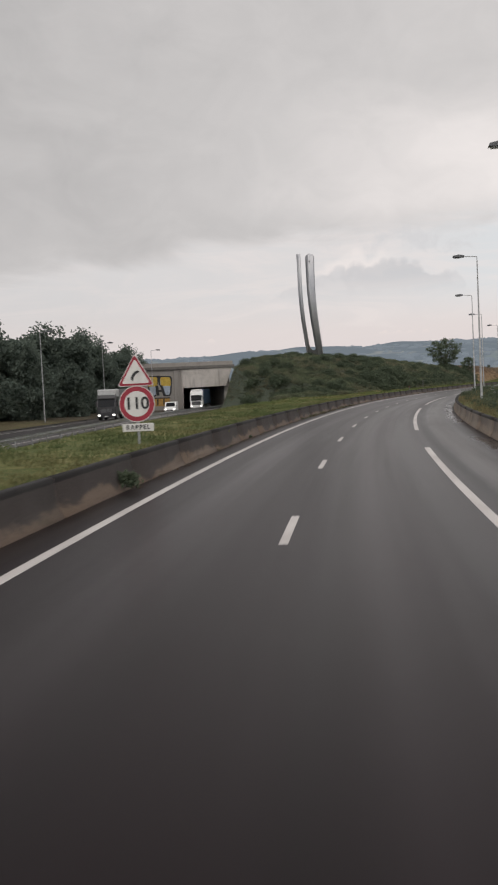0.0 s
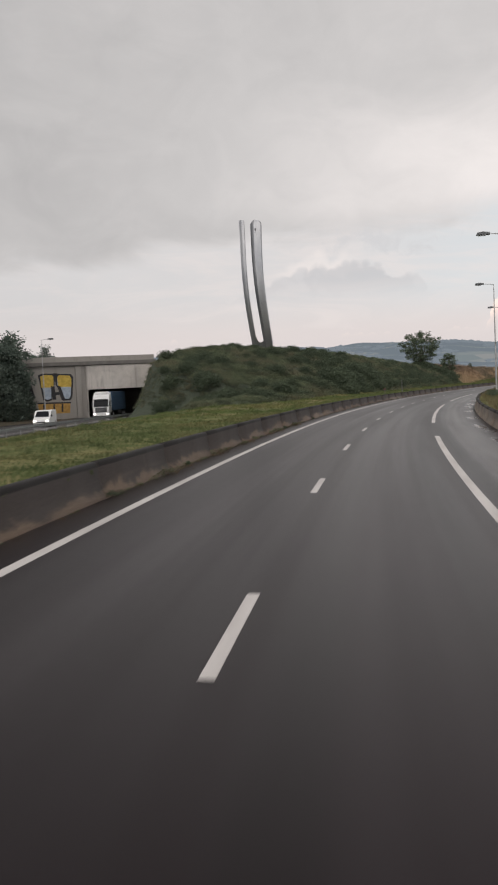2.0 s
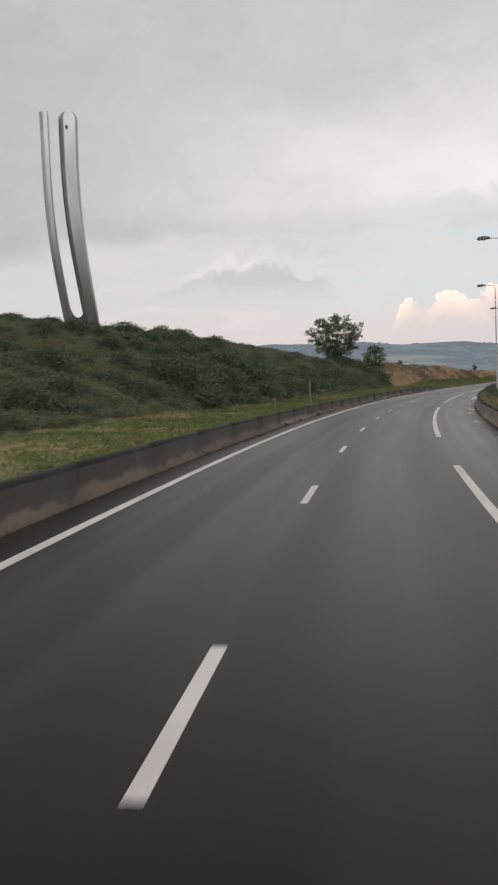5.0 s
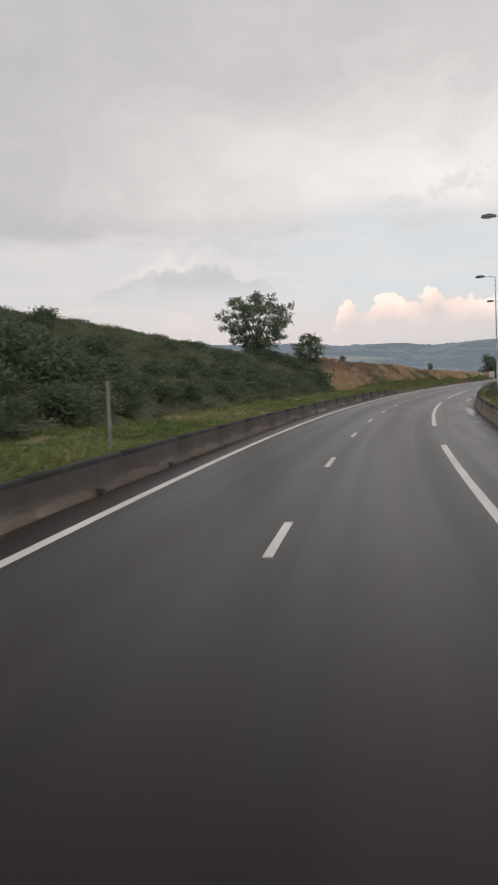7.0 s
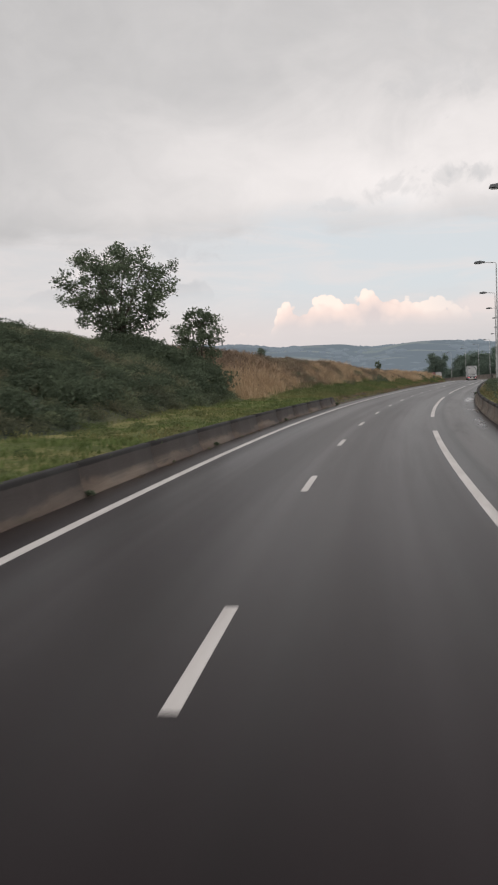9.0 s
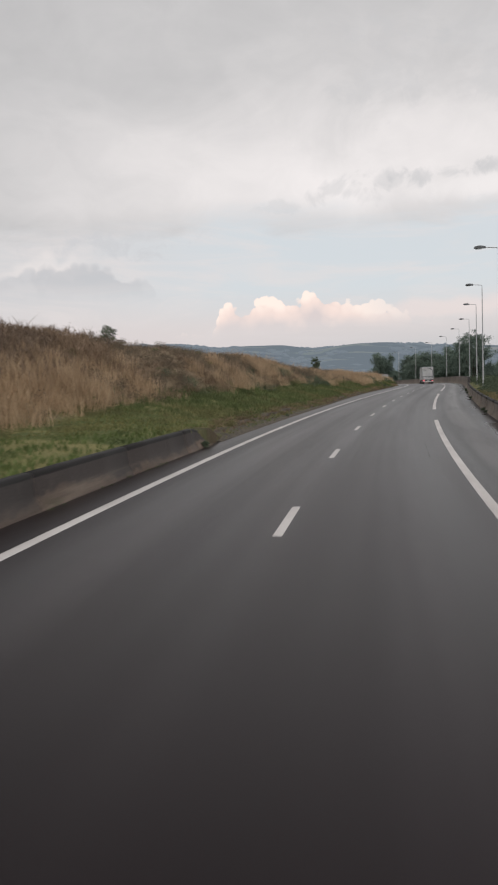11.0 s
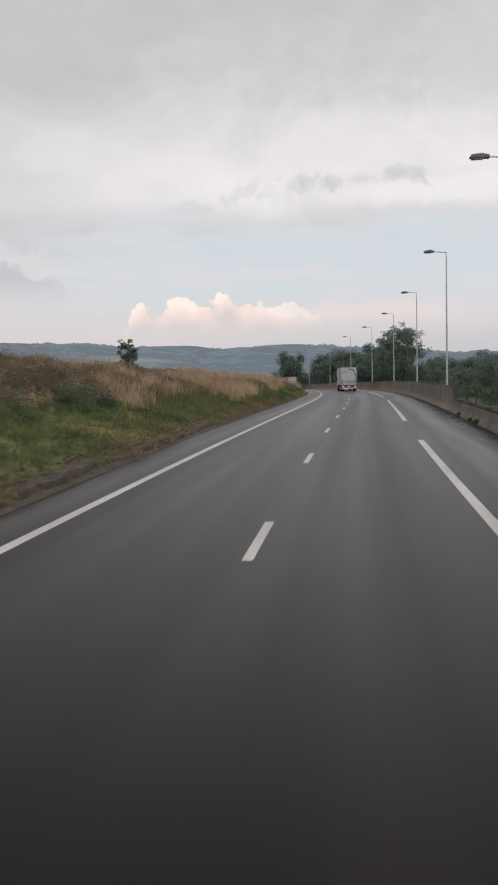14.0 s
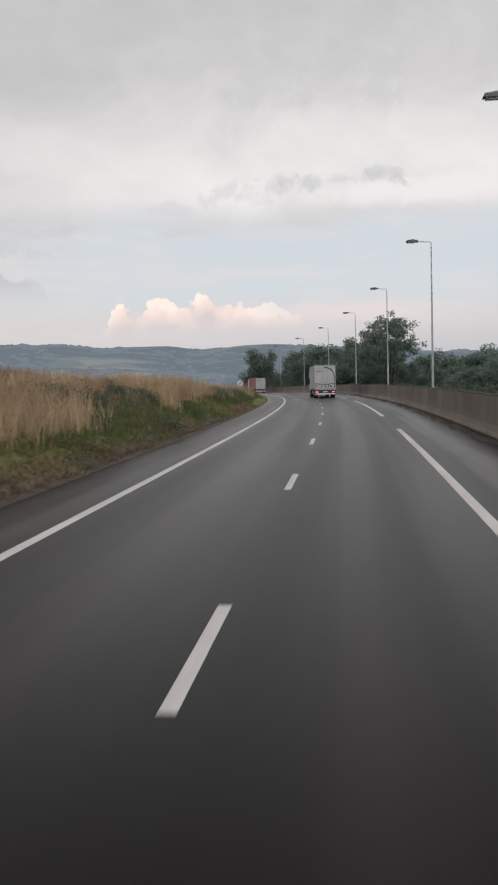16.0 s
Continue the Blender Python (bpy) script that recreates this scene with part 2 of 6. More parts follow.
def asphalt_paint(n, where):
    uv = n.add("ShaderNodeUVMap").outputs[0]        # u: metres across, v: metres along
    split = n.add("ShaderNodeSeparateXYZ")
    n.put(uv, split.inputs[0])
    u, along = split.outputs[0], split.outputs[1]
    grain = n.noise(uv, 55.0, 3, 0.7)
    tone_shift = n.smooth(along, 230, 400)               # colour and gloss tint turn darker and bluer further on
    patch = n.noise(n.scaled(uv, 0.5, 0.022, 1), 1.0, 4, 0.6, 0.3)
    streak = n.noise(n.scaled(uv, 0.85, 0.006, 1), 1.0, 3, 0.5)
    thread = n.noise(n.scaled(uv, 14.0, 0.06, 1), 1.0, 3, 0.6)
    col = n.mix(n.smooth(grain, 0.30, 0.72), (0.0062, 0.0036, 0.0044), (0.0160, 0.0105, 0.0120))
    col = n.mix(tone_shift, col, n.mix(n.smooth(grain, 0.30, 0.72), (0.0030, 0.0016, 0.0030), (0.0092, 0.0058, 0.0086)))
    col = n.mix(n.smooth(patch, 0.35, 0.7, 0.0, 0.35), col, (0.0130, 0.0096, 0.0112))

    col = n.mix(tone_shift, col, n.scaled(col, 0.38, 0.38, 0.38))
    def band(centre, half):
        return n.smooth(n.math("ABSOLUTE", n.math("SUBTRACT", u, centre)), half, half * 0.25)
    # paler crown of each lane between the darker wheel tracks
    crown = n.math("MULTIPLY", n.math("MAXIMUM", band(-1.72, 0.85), n.math("MULTIPLY", band(1.75, 0.8), 0.7)), n.smooth(streak, 0.30, 0.62))
    col = n.mix(n.math("MULTIPLY", crown, 0.55), col, (0.0215, 0.0160, 0.0185))
    tracks = n.math("MAXIMUM", n.math("MAXIMUM", band(-0.80, 0.45), band(-2.70, 0.45)), n.math("MAXIMUM", band(0.85, 0.4), band(2.7, 0.4)))
    col = n.mix(n.math("MULTIPLY", tracks, n.smooth(streak, 0.35, 0.6, 0.0, 0.40)), col, (0.0050, 0.0037, 0.0041))
    scratch = n.smooth(thread, 0.55, 0.78, 0.0, 0.05)
    col = n.mix(scratch, col, (0.060, 0.056, 0.055))
    edge = n.noise(n.scaled(uv, 0.6, 0.05, 1), 1.5, 5, 0.6)
    dust = n.math("MULTIPLY", n.math("MULTIPLY", n.smooth(u, -3.7, -4.3), n.smooth(u, -5.7, -5.0)), n.smooth(edge, 0.30, 0.55))
    col = n.mix(n.math("MULTIPLY", dust, 0.75), col, (0.090, 0.084, 0.082))
    left = n.math("MULTIPLY", n.smooth(u, 3.75, 4.2), n.smooth(edge, 0.3, 0.6))
    col = n.mix(n.math("MULTIPLY", left, 0.55), col, (0.046, 0.040, 0.038))
    strip = n.math("MULTIPLY", band(-4.02, 0.36), n.smooth(edge, 0.25, 0.45, 0.35, 0.9))
    col = n.mix(strip, col, (0.0035, 0.0026, 0.0029))
    # damp patches along the outer barrier's foot
    damp = n.math("MULTIPLY", n.smooth(n.noise(n.scaled(uv, 0.9, 0.16, 1), 1.0, 3, 0.5), 0.50, 0.64, 0.0, 0.9), n.math("MULTIPLY", n.smooth(u, -5.45, -5.9), n.smooth(u, -6.5, -6.25)))
    dry_rough = n.math("ADD", n.smooth(n.math("ADD", n.math("MULTIPLY", patch, 0.4), n.math("MULTIPLY", streak, 0.6)), 0.36, 0.64, 0.34, 0.27), n.math("ADD", n.math("MULTIPLY", grain, 0.06), n.math("MULTIPLY", n.math("SUBTRACT", thread, 0.5), 0.02)))
    rough = n.math("ADD", n.math("MULTIPLY", dry_rough, n.math("SUBTRACT", 1.0, damp)), n.math("MULTIPLY", damp, 0.13))
    return [col, rough, n.mix(tone_shift, (1.0, 0.905, 0.915), (0.935, 0.835, 0.905))]


asphalt = material("asphalt", asphalt_paint, 0.55, bump=lambda n, w: n.noise(n.add("ShaderNodeUVMap").outputs[0], 90.0, 3, 0.7), bump_strength=0.18, spec=0.085, bump_distance=0.006)


def line_paint(n, where):
    uv = n.add("ShaderNodeUVMap").outputs[0]
    wear = n.noise(uv, 26.0, 6, 0.7)
    dirt = n.noise(n.scaled(uv, 2.0, 0.25, 1), 1.0, 4, 0.6)
    col = n.mix(n.smooth(dirt, 0.3, 0.75), (0.575, 0.545, 0.525), (0.43, 0.40, 0.385))
    return n.mix(n.smooth(wear, 0.60, 0.72, 0.0, 0.8), col, (0.13, 0.12, 0.12))


line_worn = plain("worn_road_paint", (0.085, 0.082, 0.080), 0.7)
line_white = material("road_paint", line_paint, 0.6, bump=lambda n, w: n.noise(n.add("ShaderNodeUVMap").outputs[0], 60.0, 3, 0.7), bump_strength=0.2, bump_distance=0.004)


def barrier_paint(n, where, paleness=1.0):
    uv = n.add("ShaderNodeUVMap").outputs[0]        # u: metres along, v: metres up the face
    split = n.add("ShaderNodeSeparateXYZ")
    n.put(uv, split.inputs[0])
    v = split.outputs[1]
    big = n.noise(n.scaled(uv, 0.22, 0.5, 1), 1.0, 6, 0.66, 0.3)
    drip = n.noise(n.scaled(uv, 2.6, 0.30, 1), 1.0, 5, 0.65)
    grit = n.noise(uv, 24.0, 5, 0.7)
    upper = n.mix(n.smooth(grit, 0.3, 0.7), (0.038, 0.031, 0.029), (0.070, 0.058, 0.053))
    lower = n.mix(n.smooth(grit, 0.3, 0.7), (0.110, 0.080, 0.060), (0.200, 0.148, 0.110))
    along = split.outputs[0]
    lower = n.mix(n.smooth(along, 105, 160, 0.0, 0.75), lower, n.mix(n.smooth(grit, 0.3, 0.7), (0.070, 0.053, 0.044), (0.120, 0.092, 0.075)))
    # splash zone: paler and browner low down, its upper rim wandering along the wall
    rim = n.math("ADD", v, n.math("ADD", n.math("MULTIPLY", n.math("SUBTRACT", big, 0.5), 1.5), n.math("MULTIPLY", n.math("SUBTRACT", drip, 0.5), 0.20)))
    col = n.mix(n.smooth(rim, 0.14, 0.30), lower, upper)
    if paleness > 1:
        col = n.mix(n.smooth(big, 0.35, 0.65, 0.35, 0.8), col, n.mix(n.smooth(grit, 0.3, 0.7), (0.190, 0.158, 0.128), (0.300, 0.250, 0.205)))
    col = n.mix(n.math("MULTIPLY", n.smooth(drip, 0.56, 0.70, 0.0, 0.40), n.smooth(v, 0.15, 0.5)), col, (0.125, 0.105, 0.092))
    pale = n.noise(n.scaled(uv, 0.05, 1.1, 1), 1.0, 6, 0.6, 0.2)
    col = n.mix(n.math("MULTIPLY", n.smooth(pale, 0.52, 0.64), n.smooth(v, 0.45, 0.12, 0.0, 0.60)), col, (0.255, 0.205, 0.160))
    moss = n.noise(n.scaled(uv, 0.5, 2.0, 1), 1.0, 5, 0.6)
    col = n.mix(n.math("MULTIPLY", n.smooth(moss, 0.58, 0.70), n.smooth(v, 0.35, 0.0, 0.0, 0.5)), col, (0.045, 0.052, 0.024))
    return n.mix(n.smooth(n.math("ADD", v, n.math("MULTIPLY", drip, 0.05)), 0.69, 0.73, 0.0, 0.94), col, (0.0085, 0.0075, 0.0072))


# lighter tan copy of the barrier concrete, for the right-hand side
barrier_pale = material("pale_barrier_concrete", lambda n, w: barrier_paint(n, w, 2.0), 0.88, bump=lambda n, w: n.noise(n.add("ShaderNodeUVMap").outputs[0], 30.0, 5, 0.7), bump_strength=0.4, bump_distance=0.01)
barrier_mat = material("stained_concrete", barrier_paint, 0.85, bump=lambda n, w: n.noise(n.add("ShaderNodeUVMap").outputs[0], 30.0, 5, 0.7), bump_strength=0.4, bump_distance=0.01)


def concrete_paint(n, where, tone=1.0):
    big = n.noise(where, 0.35, 5, 0.6, 0.3)
    drip = n.noise(n.scaled(where, 1.2, 1.2, 0.12), 1.0, 5, 0.65)
    grit = n.noise(where, 12.0, 5, 0.7)
    col = n.mix(n.smooth(grit, 0.3, 0.7), tuple(c * tone for c in (0.34, 0.315, 0.29)), tuple(c * tone for c in (0.45, 0.42, 0.385)))
    col = n.mix(n.smooth(big, 0.42, 0.68, 0.0, 0.45), col, (0.28, 0.26, 0.235))
    return n.mix(n.smooth(drip, 0.52, 0.72, 0.0, 0.5), col, (0.19, 0.175, 0.16))


wall_concrete = material("grey_concrete", lambda n, w: concrete_paint(n, w, 0.72), 0.88, bump=lambda n, w: n.noise(w, 14.0, 5, 0.7), bump_strength=0.4)
dark_concrete = material("dark_grey_concrete", lambda n, w: n.mix(n.noise(n.scaled(w, 1.2, 1.2, 0.3), 1.0, 5), (0.085, 0.078, 0.070), (0.19, 0.178, 0.165)), 0.9)
pale_concrete = material("pale_concrete", lambda n, w: concrete_paint(n, w, 1.32), 0.85, bump=lambda n, w: n.noise(w, 14.0, 5, 0.7), bump_strength=0.4)
concrete = material("weathered_concrete", concrete_paint, 0.85, bump=lambda n, w: n.noise(w, 14.0, 5, 0.7), bump_strength=0.4)


def ground_paint(n, where):
    def attr(name):
        node = n.add("ShaderNodeAttribute")
        node.attribute_name = name
        return node.outputs["Fac"]
    flat = n.scaled(where, 1, 1, 0.3)
    big = n.noise(flat, 0.10, 4, 0.6)
    mid = n.noise(flat, 0.8, 5, 0.65)
    small = n.noise(flat, 7.0, 5, 0.7)
    green = n.mix(n.smooth(small, 0.3, 0.7), (0.070, 0.088, 0.034), (0.135, 0.155, 0.060))
    green = n.mix(n.smooth(mid, 0.45, 0.66, 0.0, 0.6), green, (0.245, 0.225, 0.098))
    green = n.mix(n.smooth(big, 0.46, 0.62, 0.0, 0.55), green, (0.285, 0.245, 0.115))
    straw = n.mix(n.smooth(small, 0.3, 0.7), (0.19, 0.145, 0.095), (0.33, 0.255, 0.17))
    straw = n.mix(n.smooth(mid, 0.5, 0.68, 0.0, 0.6), straw, (0.12, 0.095, 0.062))
    scrub = n.mix(n.smooth(small, 0.3, 0.7), (0.048, 0.058, 0.044), (0.088, 0.102, 0.074))
    soil = n.mix(n.smooth(small, 0.3, 0.7), (0.060, 0.045, 0.032), (0.125, 0.095, 0.068))
    col = n.mix(attr("dry"), green, straw)
    col = n.mix(attr("scrub"), col, scrub)
    return n.mix(n.math("MULTIPLY", attr("soil"), n.smooth(mid, 0.30, 0.52)), col, soil)


ground_mat = material("verge", ground_paint, 0.95, bump=lambda n, w: n.noise(w, 9.0, 6, 0.7), bump_strength=0.8, spec=0.1, bump_distance=0.10)


def far_paint(n, where):
    cell = n.add("ShaderNodeTexVoronoi")
    n.put(n.scaled(where, 1, 1, 0), cell.inputs["Vector"])
    cell.inputs["Scale"].default_value = 0.006
    woods = n.noise(n.scaled(where, 1, 1, 0), 0.0035, 5, 0.6, 0.5)
    pick = n.add("ShaderNodeSeparateColor")
    n.put(cell.outputs["Color"], pick.inputs[0])
    fields = n.ramp(pick.outputs[0], [(0.0, (0.12, 0.15, 0.10)), (0.35, (0.145, 0.175, 0.12)), (0.65, (0.20, 0.21, 0.15)), (0.9, (0.30, 0.275, 0.20)), (1.0, (0.16, 0.185, 0.13))])
    return n.mix(n.smooth(woods, 0.405, 0.46), fields, (0.034, 0.056, 0.052))


def hazed(name, paint, haze_share, glow):
    """Distant land: haze painted in as pale glow over its colours, growing with distance."""
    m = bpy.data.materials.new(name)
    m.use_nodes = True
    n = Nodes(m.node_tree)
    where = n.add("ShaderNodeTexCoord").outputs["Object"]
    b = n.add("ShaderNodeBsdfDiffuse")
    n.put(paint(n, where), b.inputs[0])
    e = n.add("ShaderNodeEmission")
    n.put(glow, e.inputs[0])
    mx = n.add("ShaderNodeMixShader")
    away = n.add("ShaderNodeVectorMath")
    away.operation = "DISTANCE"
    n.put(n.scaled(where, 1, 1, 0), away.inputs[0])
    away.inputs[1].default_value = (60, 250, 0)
    n.put(n.smooth(away.outputs["Value"], 150, 1500, 0.05, haze_share), mx.inputs[0])
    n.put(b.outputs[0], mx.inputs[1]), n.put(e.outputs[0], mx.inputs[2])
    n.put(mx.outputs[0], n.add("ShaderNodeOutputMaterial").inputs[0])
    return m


# bluish emission laid over the far land in place of haze
HAZE_GLOW = (0.258, 0.301, 0.356)
far_mat = hazed("distant_fields", far_paint, 0.58, HAZE_GLOW)
far_wood_mat = hazed("distant_woods", lambda n, w: n.mix(n.noise(w, 0.02, 3), (0.045, 0.065, 0.055), (0.085, 0.115, 0.09)), 0.68, HAZE_GLOW)


def leaf_material(name, dark, light, rough=0.8, dull=None, deep=None):
    m = bpy.data.materials.new(name)
    m.use_nodes = True
    n = Nodes(m.node_tree)
    island = n.add("ShaderNodeNewGeometry").outputs["Random Per Island"]
    where = n.add("ShaderNodeTexCoord").outputs["Object"]
    clump = n.noise(where, 0.5, 4, 0.6)
    broad = n.noise(n.scaled(where, 1, 1, 1.6), 0.13, 4, 0.6, 0.6)
    col = n.mix(n.math("ADD", n.math("MULTIPLY", island, 0.35), n.smooth(clump, 0.3, 0.7, 0.0, 0.6)), dark, light)
    if dull:
        col = n.mix(n.smooth(broad, 0.44, 0.62, 0.0, 0.75), col, n.mix(island, *dull))
    if deep:
        # stands of another, darker and bluer plant
        stand_ = n.noise(n.scaled(where, 1, 1, 1.4), 0.26, 4, 0.55, 0.8)
        col = n.mix(n.smooth(stand_, 0.50, 0.62, 0.0, 0.65), col, deep)
    b = n.add("ShaderNodeBsdfPrincipled")
    n.put(col, b.inputs["Base Color"])
    b.inputs["Roughness"].default_value, b.inputs["Specular IOR Level"].default_value = rough, 0.12
    t = n.add("ShaderNodeBsdfTranslucent")
    n.put(col, t.inputs[0])
    mx = n.add("ShaderNodeMixShader")
    mx.inputs[0].default_value = 0.38
    n.put(b.outputs[0], mx.inputs[1]), n.put(t.outputs[0], mx.inputs[2])
    n.put(mx.outputs[0], n.add("ShaderNodeOutputMaterial").inputs[0])
    return m


# dark and woodland leaves: haze put into the colour, lighter and bluer
leaf_dark = leaf_material("hazed_dark_leaves", (0.088, 0.115, 0.100), (0.170, 0.205, 0.165))
leaf_mid = leaf_material("mid_leaves", (0.072, 0.096, 0.064), (0.166, 0.202, 0.130))
leaf_wood = leaf_material("hazed_woodland_leaves", (0.120, 0.160, 0.138), (0.205, 0.258, 0.205))
leaf_scrub = leaf_material("scrub_leaves", (0.088, 0.108, 0.070), (0.215, 0.240, 0.145), dull=((0.110, 0.102, 0.070), (0.245, 0.222, 0.148)), deep=(0.066, 0.086, 0.060))
grass_green = leaf_material("grass_blades", (0.072, 0.104, 0.038), (0.185, 0.228, 0.086), dull=((0.145, 0.137, 0.060), (0.33, 0.295, 0.140)))
grass_rank = leaf_material("rank_grass_blades", (0.066, 0.094, 0.042), (0.178, 0.208, 0.090), dull=((0.12, 0.110, 0.054), (0.27, 0.245, 0.120)))
grass_dry = leaf_material("dry_grass_blades", (0.29, 0.202, 0.128), (0.63, 0.475, 0.315))
grass_outer = leaf_material("outer_verge_blades", (0.10, 0.094, 0.048), (0.25, 0.22, 0.115), dull=((0.14, 0.112, 0.066), (0.33, 0.262, 0.155)))
edge_concrete = material("earthy_concrete", lambda n, w: n.mix(n.smooth(n.noise(w, 2.2, 5, 0.65), 0.35, 0.65), (0.044, 0.036, 0.025), (0.108, 0.088, 0.062)), 0.95, bump=lambda n, w: n.noise(w, 14.0, 6, 0.75), bump_strength=0.8, bump_distance=0.05)
soil_mat = material("earth", lambda n, w: n.mix(n.smooth(n.noise(w, 3.0, 5), 0.35, 0.65), (0.036, 0.027, 0.018), (0.105, 0.080, 0.054)), 0.95, bump=lambda n, w: n.noise(w, 18.0, 5, 0.7), bump_strength=0.7, bump_distance=0.04)
heath = leaf_material("heath_grass_blades", (0.185, 0.135, 0.098), (0.40, 0.295, 0.205), dull=((0.125, 0.096, 0.076), (0.285, 0.215, 0.165)))
leaf_bush = leaf_material("bush_leaves", (0.060, 0.080, 0.054), (0.130, 0.160, 0.104))
litter = leaf_material("straw_litter", (0.10, 0.072, 0.048), (0.34, 0.25, 0.165))
leaf_brown = leaf_material("brownish_leaves", (0.105, 0.086, 0.064), (0.235, 0.188, 0.138))
bark = material("bark", lambda n, w: n.mix(n.noise(n.scaled(w, 6, 6, 1), 2.0, 5), (0.035, 0.028, 0.022), (0.11, 0.09, 0.07)), 0.9)
galvanised = plain("galvanised_steel", (0.33, 0.34, 0.35), 0.45, 0.75)
lamp_grey = plain("lamp_grey", (0.40, 0.405, 0.41), 0.5, 0.3)
lamp_dark = plain("lamp_head_grey", (0.10, 0.105, 0.11), 0.5, 0.2)
lens_glass = plain("lamp_lens", (0.30, 0.32, 0.33), 0.2)
white_paint = plain("white_paint", (0.74, 0.74, 0.73), 0.35, vary=0.05)
grey_tarp = plain("grey_tarpaulin", (0.17, 0.175, 0.18), 0.55)
dark_cab = plain("dark_cab_paint", (0.030, 0.031, 0.034), 0.35)
silver_paint = plain("silver_paint", (0.45, 0.46, 0.46), 0.4, vary=0.05)
rusty_red = plain("faded_red", (0.13, 0.060, 0.050), 0.7)
post_grey = plain("weathered_post_grey", (0.155, 0.155, 0.15), 0.7)
trailer_grey = plain("trailer_pale_grey", (0.41, 0.41, 0.405), 0.5, vary=0.08, scale=0.8)
blue_tarp = plain("blue_tarpaulin", (0.035, 0.085, 0.16), 0.5)
red_tarp = plain("red_container", (0.33, 0.105, 0.100), 0.55)
black_rubber = plain("rubber", (0.018, 0.018, 0.018), 0.8)
dark_plastic = plain("dark_plastic", (0.03, 0.03, 0.032), 0.5)
dark_glass = material("windscreen_glass", lambda n, w: n.mix(n.noise(w, 2.0, 3), (0.008, 0.009, 0.011), (0.014, 0.016, 0.019)), 0.10, spec=0.12)
sign_red = plain("sign_red", (0.29, 0.016, 0.036), 0.45, vary=0.10)
sign_white = plain("sign_white", (0.62, 0.61, 0.59), 0.45, vary=0.05)
sign_black = plain("sign_black", (0.015, 0.015, 0.017), 0.5)
red_lamp = glowing("tail_lamp_red", (1.0, 0.16, 0.18), 2.4)
head_lamp = glowing("head_lamp_white", (1.0, 0.97, 0.90), 3.0)


def steel_paint(n, where):
    band = n.noise(n.scaled(where, 0.6, 0.6, 0.10), 1.0, 4, 0.6)
    grain = n.noise(n.scaled(where, 8, 8, 0.8), 2.0, 4, 0.6)
    col = n.mix(n.smooth(band, 0.3, 0.7), (0.29, 0.30, 0.32), (0.42, 0.42, 0.425))
    return [n.mix(n.smooth(grain, 0.5, 0.7, 0.0, 0.35), col, (0.27, 0.28, 0.29)), n.smooth(grain, 0.3, 0.7, 0.27, 0.36)]


sculpture_steel = material("brushed_steel", steel_paint, 0.45, 0.95)
paint_yellow = plain("spray_yellow", (0.52, 0.36, 0.06), 0.7)
paint_blue = plain("spray_pale_blue", (0.36, 0.42, 0.50), 0.7)
paint_black = plain("spray_black", (0.02, 0.02, 0.022), 0.7)
paint_orange = plain("spray_orange", (0.42, 0.24, 0.06), 0.7)

# ---------------------------------------------------------------- the road's line
STEP = 2.0
SG = np.arange(-120, 820, STEP)
BEND = np.interp(SG, np.arange(-40, 761, 40.0), np.array([-145.3, -145.4, -147.1, -140.7, -150.5, -146.7, -133.4, -166.5, -129.0, -71.8, -21.9, 58.9, 106.0, 122.0, 124.0, 122.0, 120.0, 118.0, 110.0, 100.0, 90.0]) * 1e-5)
RISE = np.interp(SG, np.arange(-40, 761, 80.0), np.array([4.5, 3.73, 0.16, 4.23, 6.56, -6.93, -6.0, -7.5, -4.5, -2.0, -1.0]) * 1e-5)
BANK = np.interp(SG, np.arange(-40, 761, 80.0), np.array([1.51, 2.22, 3.01, 2.2, 2.09, -0.09, -0.76, -0.57, -0.44, -0.37, -0.33]) * 1e-2)


def summed(values):
    total = np.cumsum(values) * STEP
    return total - np.interp(0, SG, total)


HEAD = summed(BEND)
RX, RY, RZ = summed(-np.sin(HEAD)), summed(np.cos(HEAD)), summed(summed(RISE))


def on_road(s, d, up=0.0):
    """World places s metres along, d metres to the left of the lane line, up above the carriageway."""
    s, d, up = np.broadcast_arrays(np.asarray(s, float), np.asarray(d, float), np.asarray(up, float))
    hd = np.interp(s, SG, HEAD)
    tilt = np.interp(s, SG, BANK) * np.clip(d, -9, 7)
    return np.stack([np.interp(s, SG, RX) - np.cos(hd) * d, np.interp(s, SG, RY) - np.sin(hd) * d, np.interp(s, SG, RZ) + tilt + up], -1)


def heading(s):
    return math.degrees(float(np.interp(s, SG, HEAD)))


# ---------------------------------------------------------------- mesh helpers
def mesh_from(name, verts, faces, uv=None, mat=None, smooth=False):
    """A mesh from arrays: verts n x 3, faces m x k (all alike)."""
    me = bpy.data.meshes.new(name)
    verts, faces = np.asarray(verts, np.float32), np.asarray(faces, np.int32)
    k = faces.shape[1]
    me.vertices.add(len(verts)), me.loops.add(faces.size), me.polygons.add(len(faces))
    me.vertices.foreach_set("co", verts.ravel())
    me.loops.foreach_set("vertex_index", faces.ravel())
    me.polygons.foreach_set("loop_start", np.arange(len(faces), dtype=np.int32) * k)
    if uv is not None:
        me.uv_layers.new(name="UVMap").data.foreach_set("uv", np.asarray(uv, np.float32)[faces.ravel()].ravel())
    if mat:
        me.materials.append(mat)
    me.update(calc_edges=True)
    me.polygons.foreach_set("use_smooth", np.full(len(faces), smooth))
    return me


def grid_faces(rows, cols):
    a = (np.arange(rows - 1)[:, None] * cols + np.arange(cols - 1)).ravel()
    return np.stack([a, a + 1, a + cols + 1, a + cols], -1)


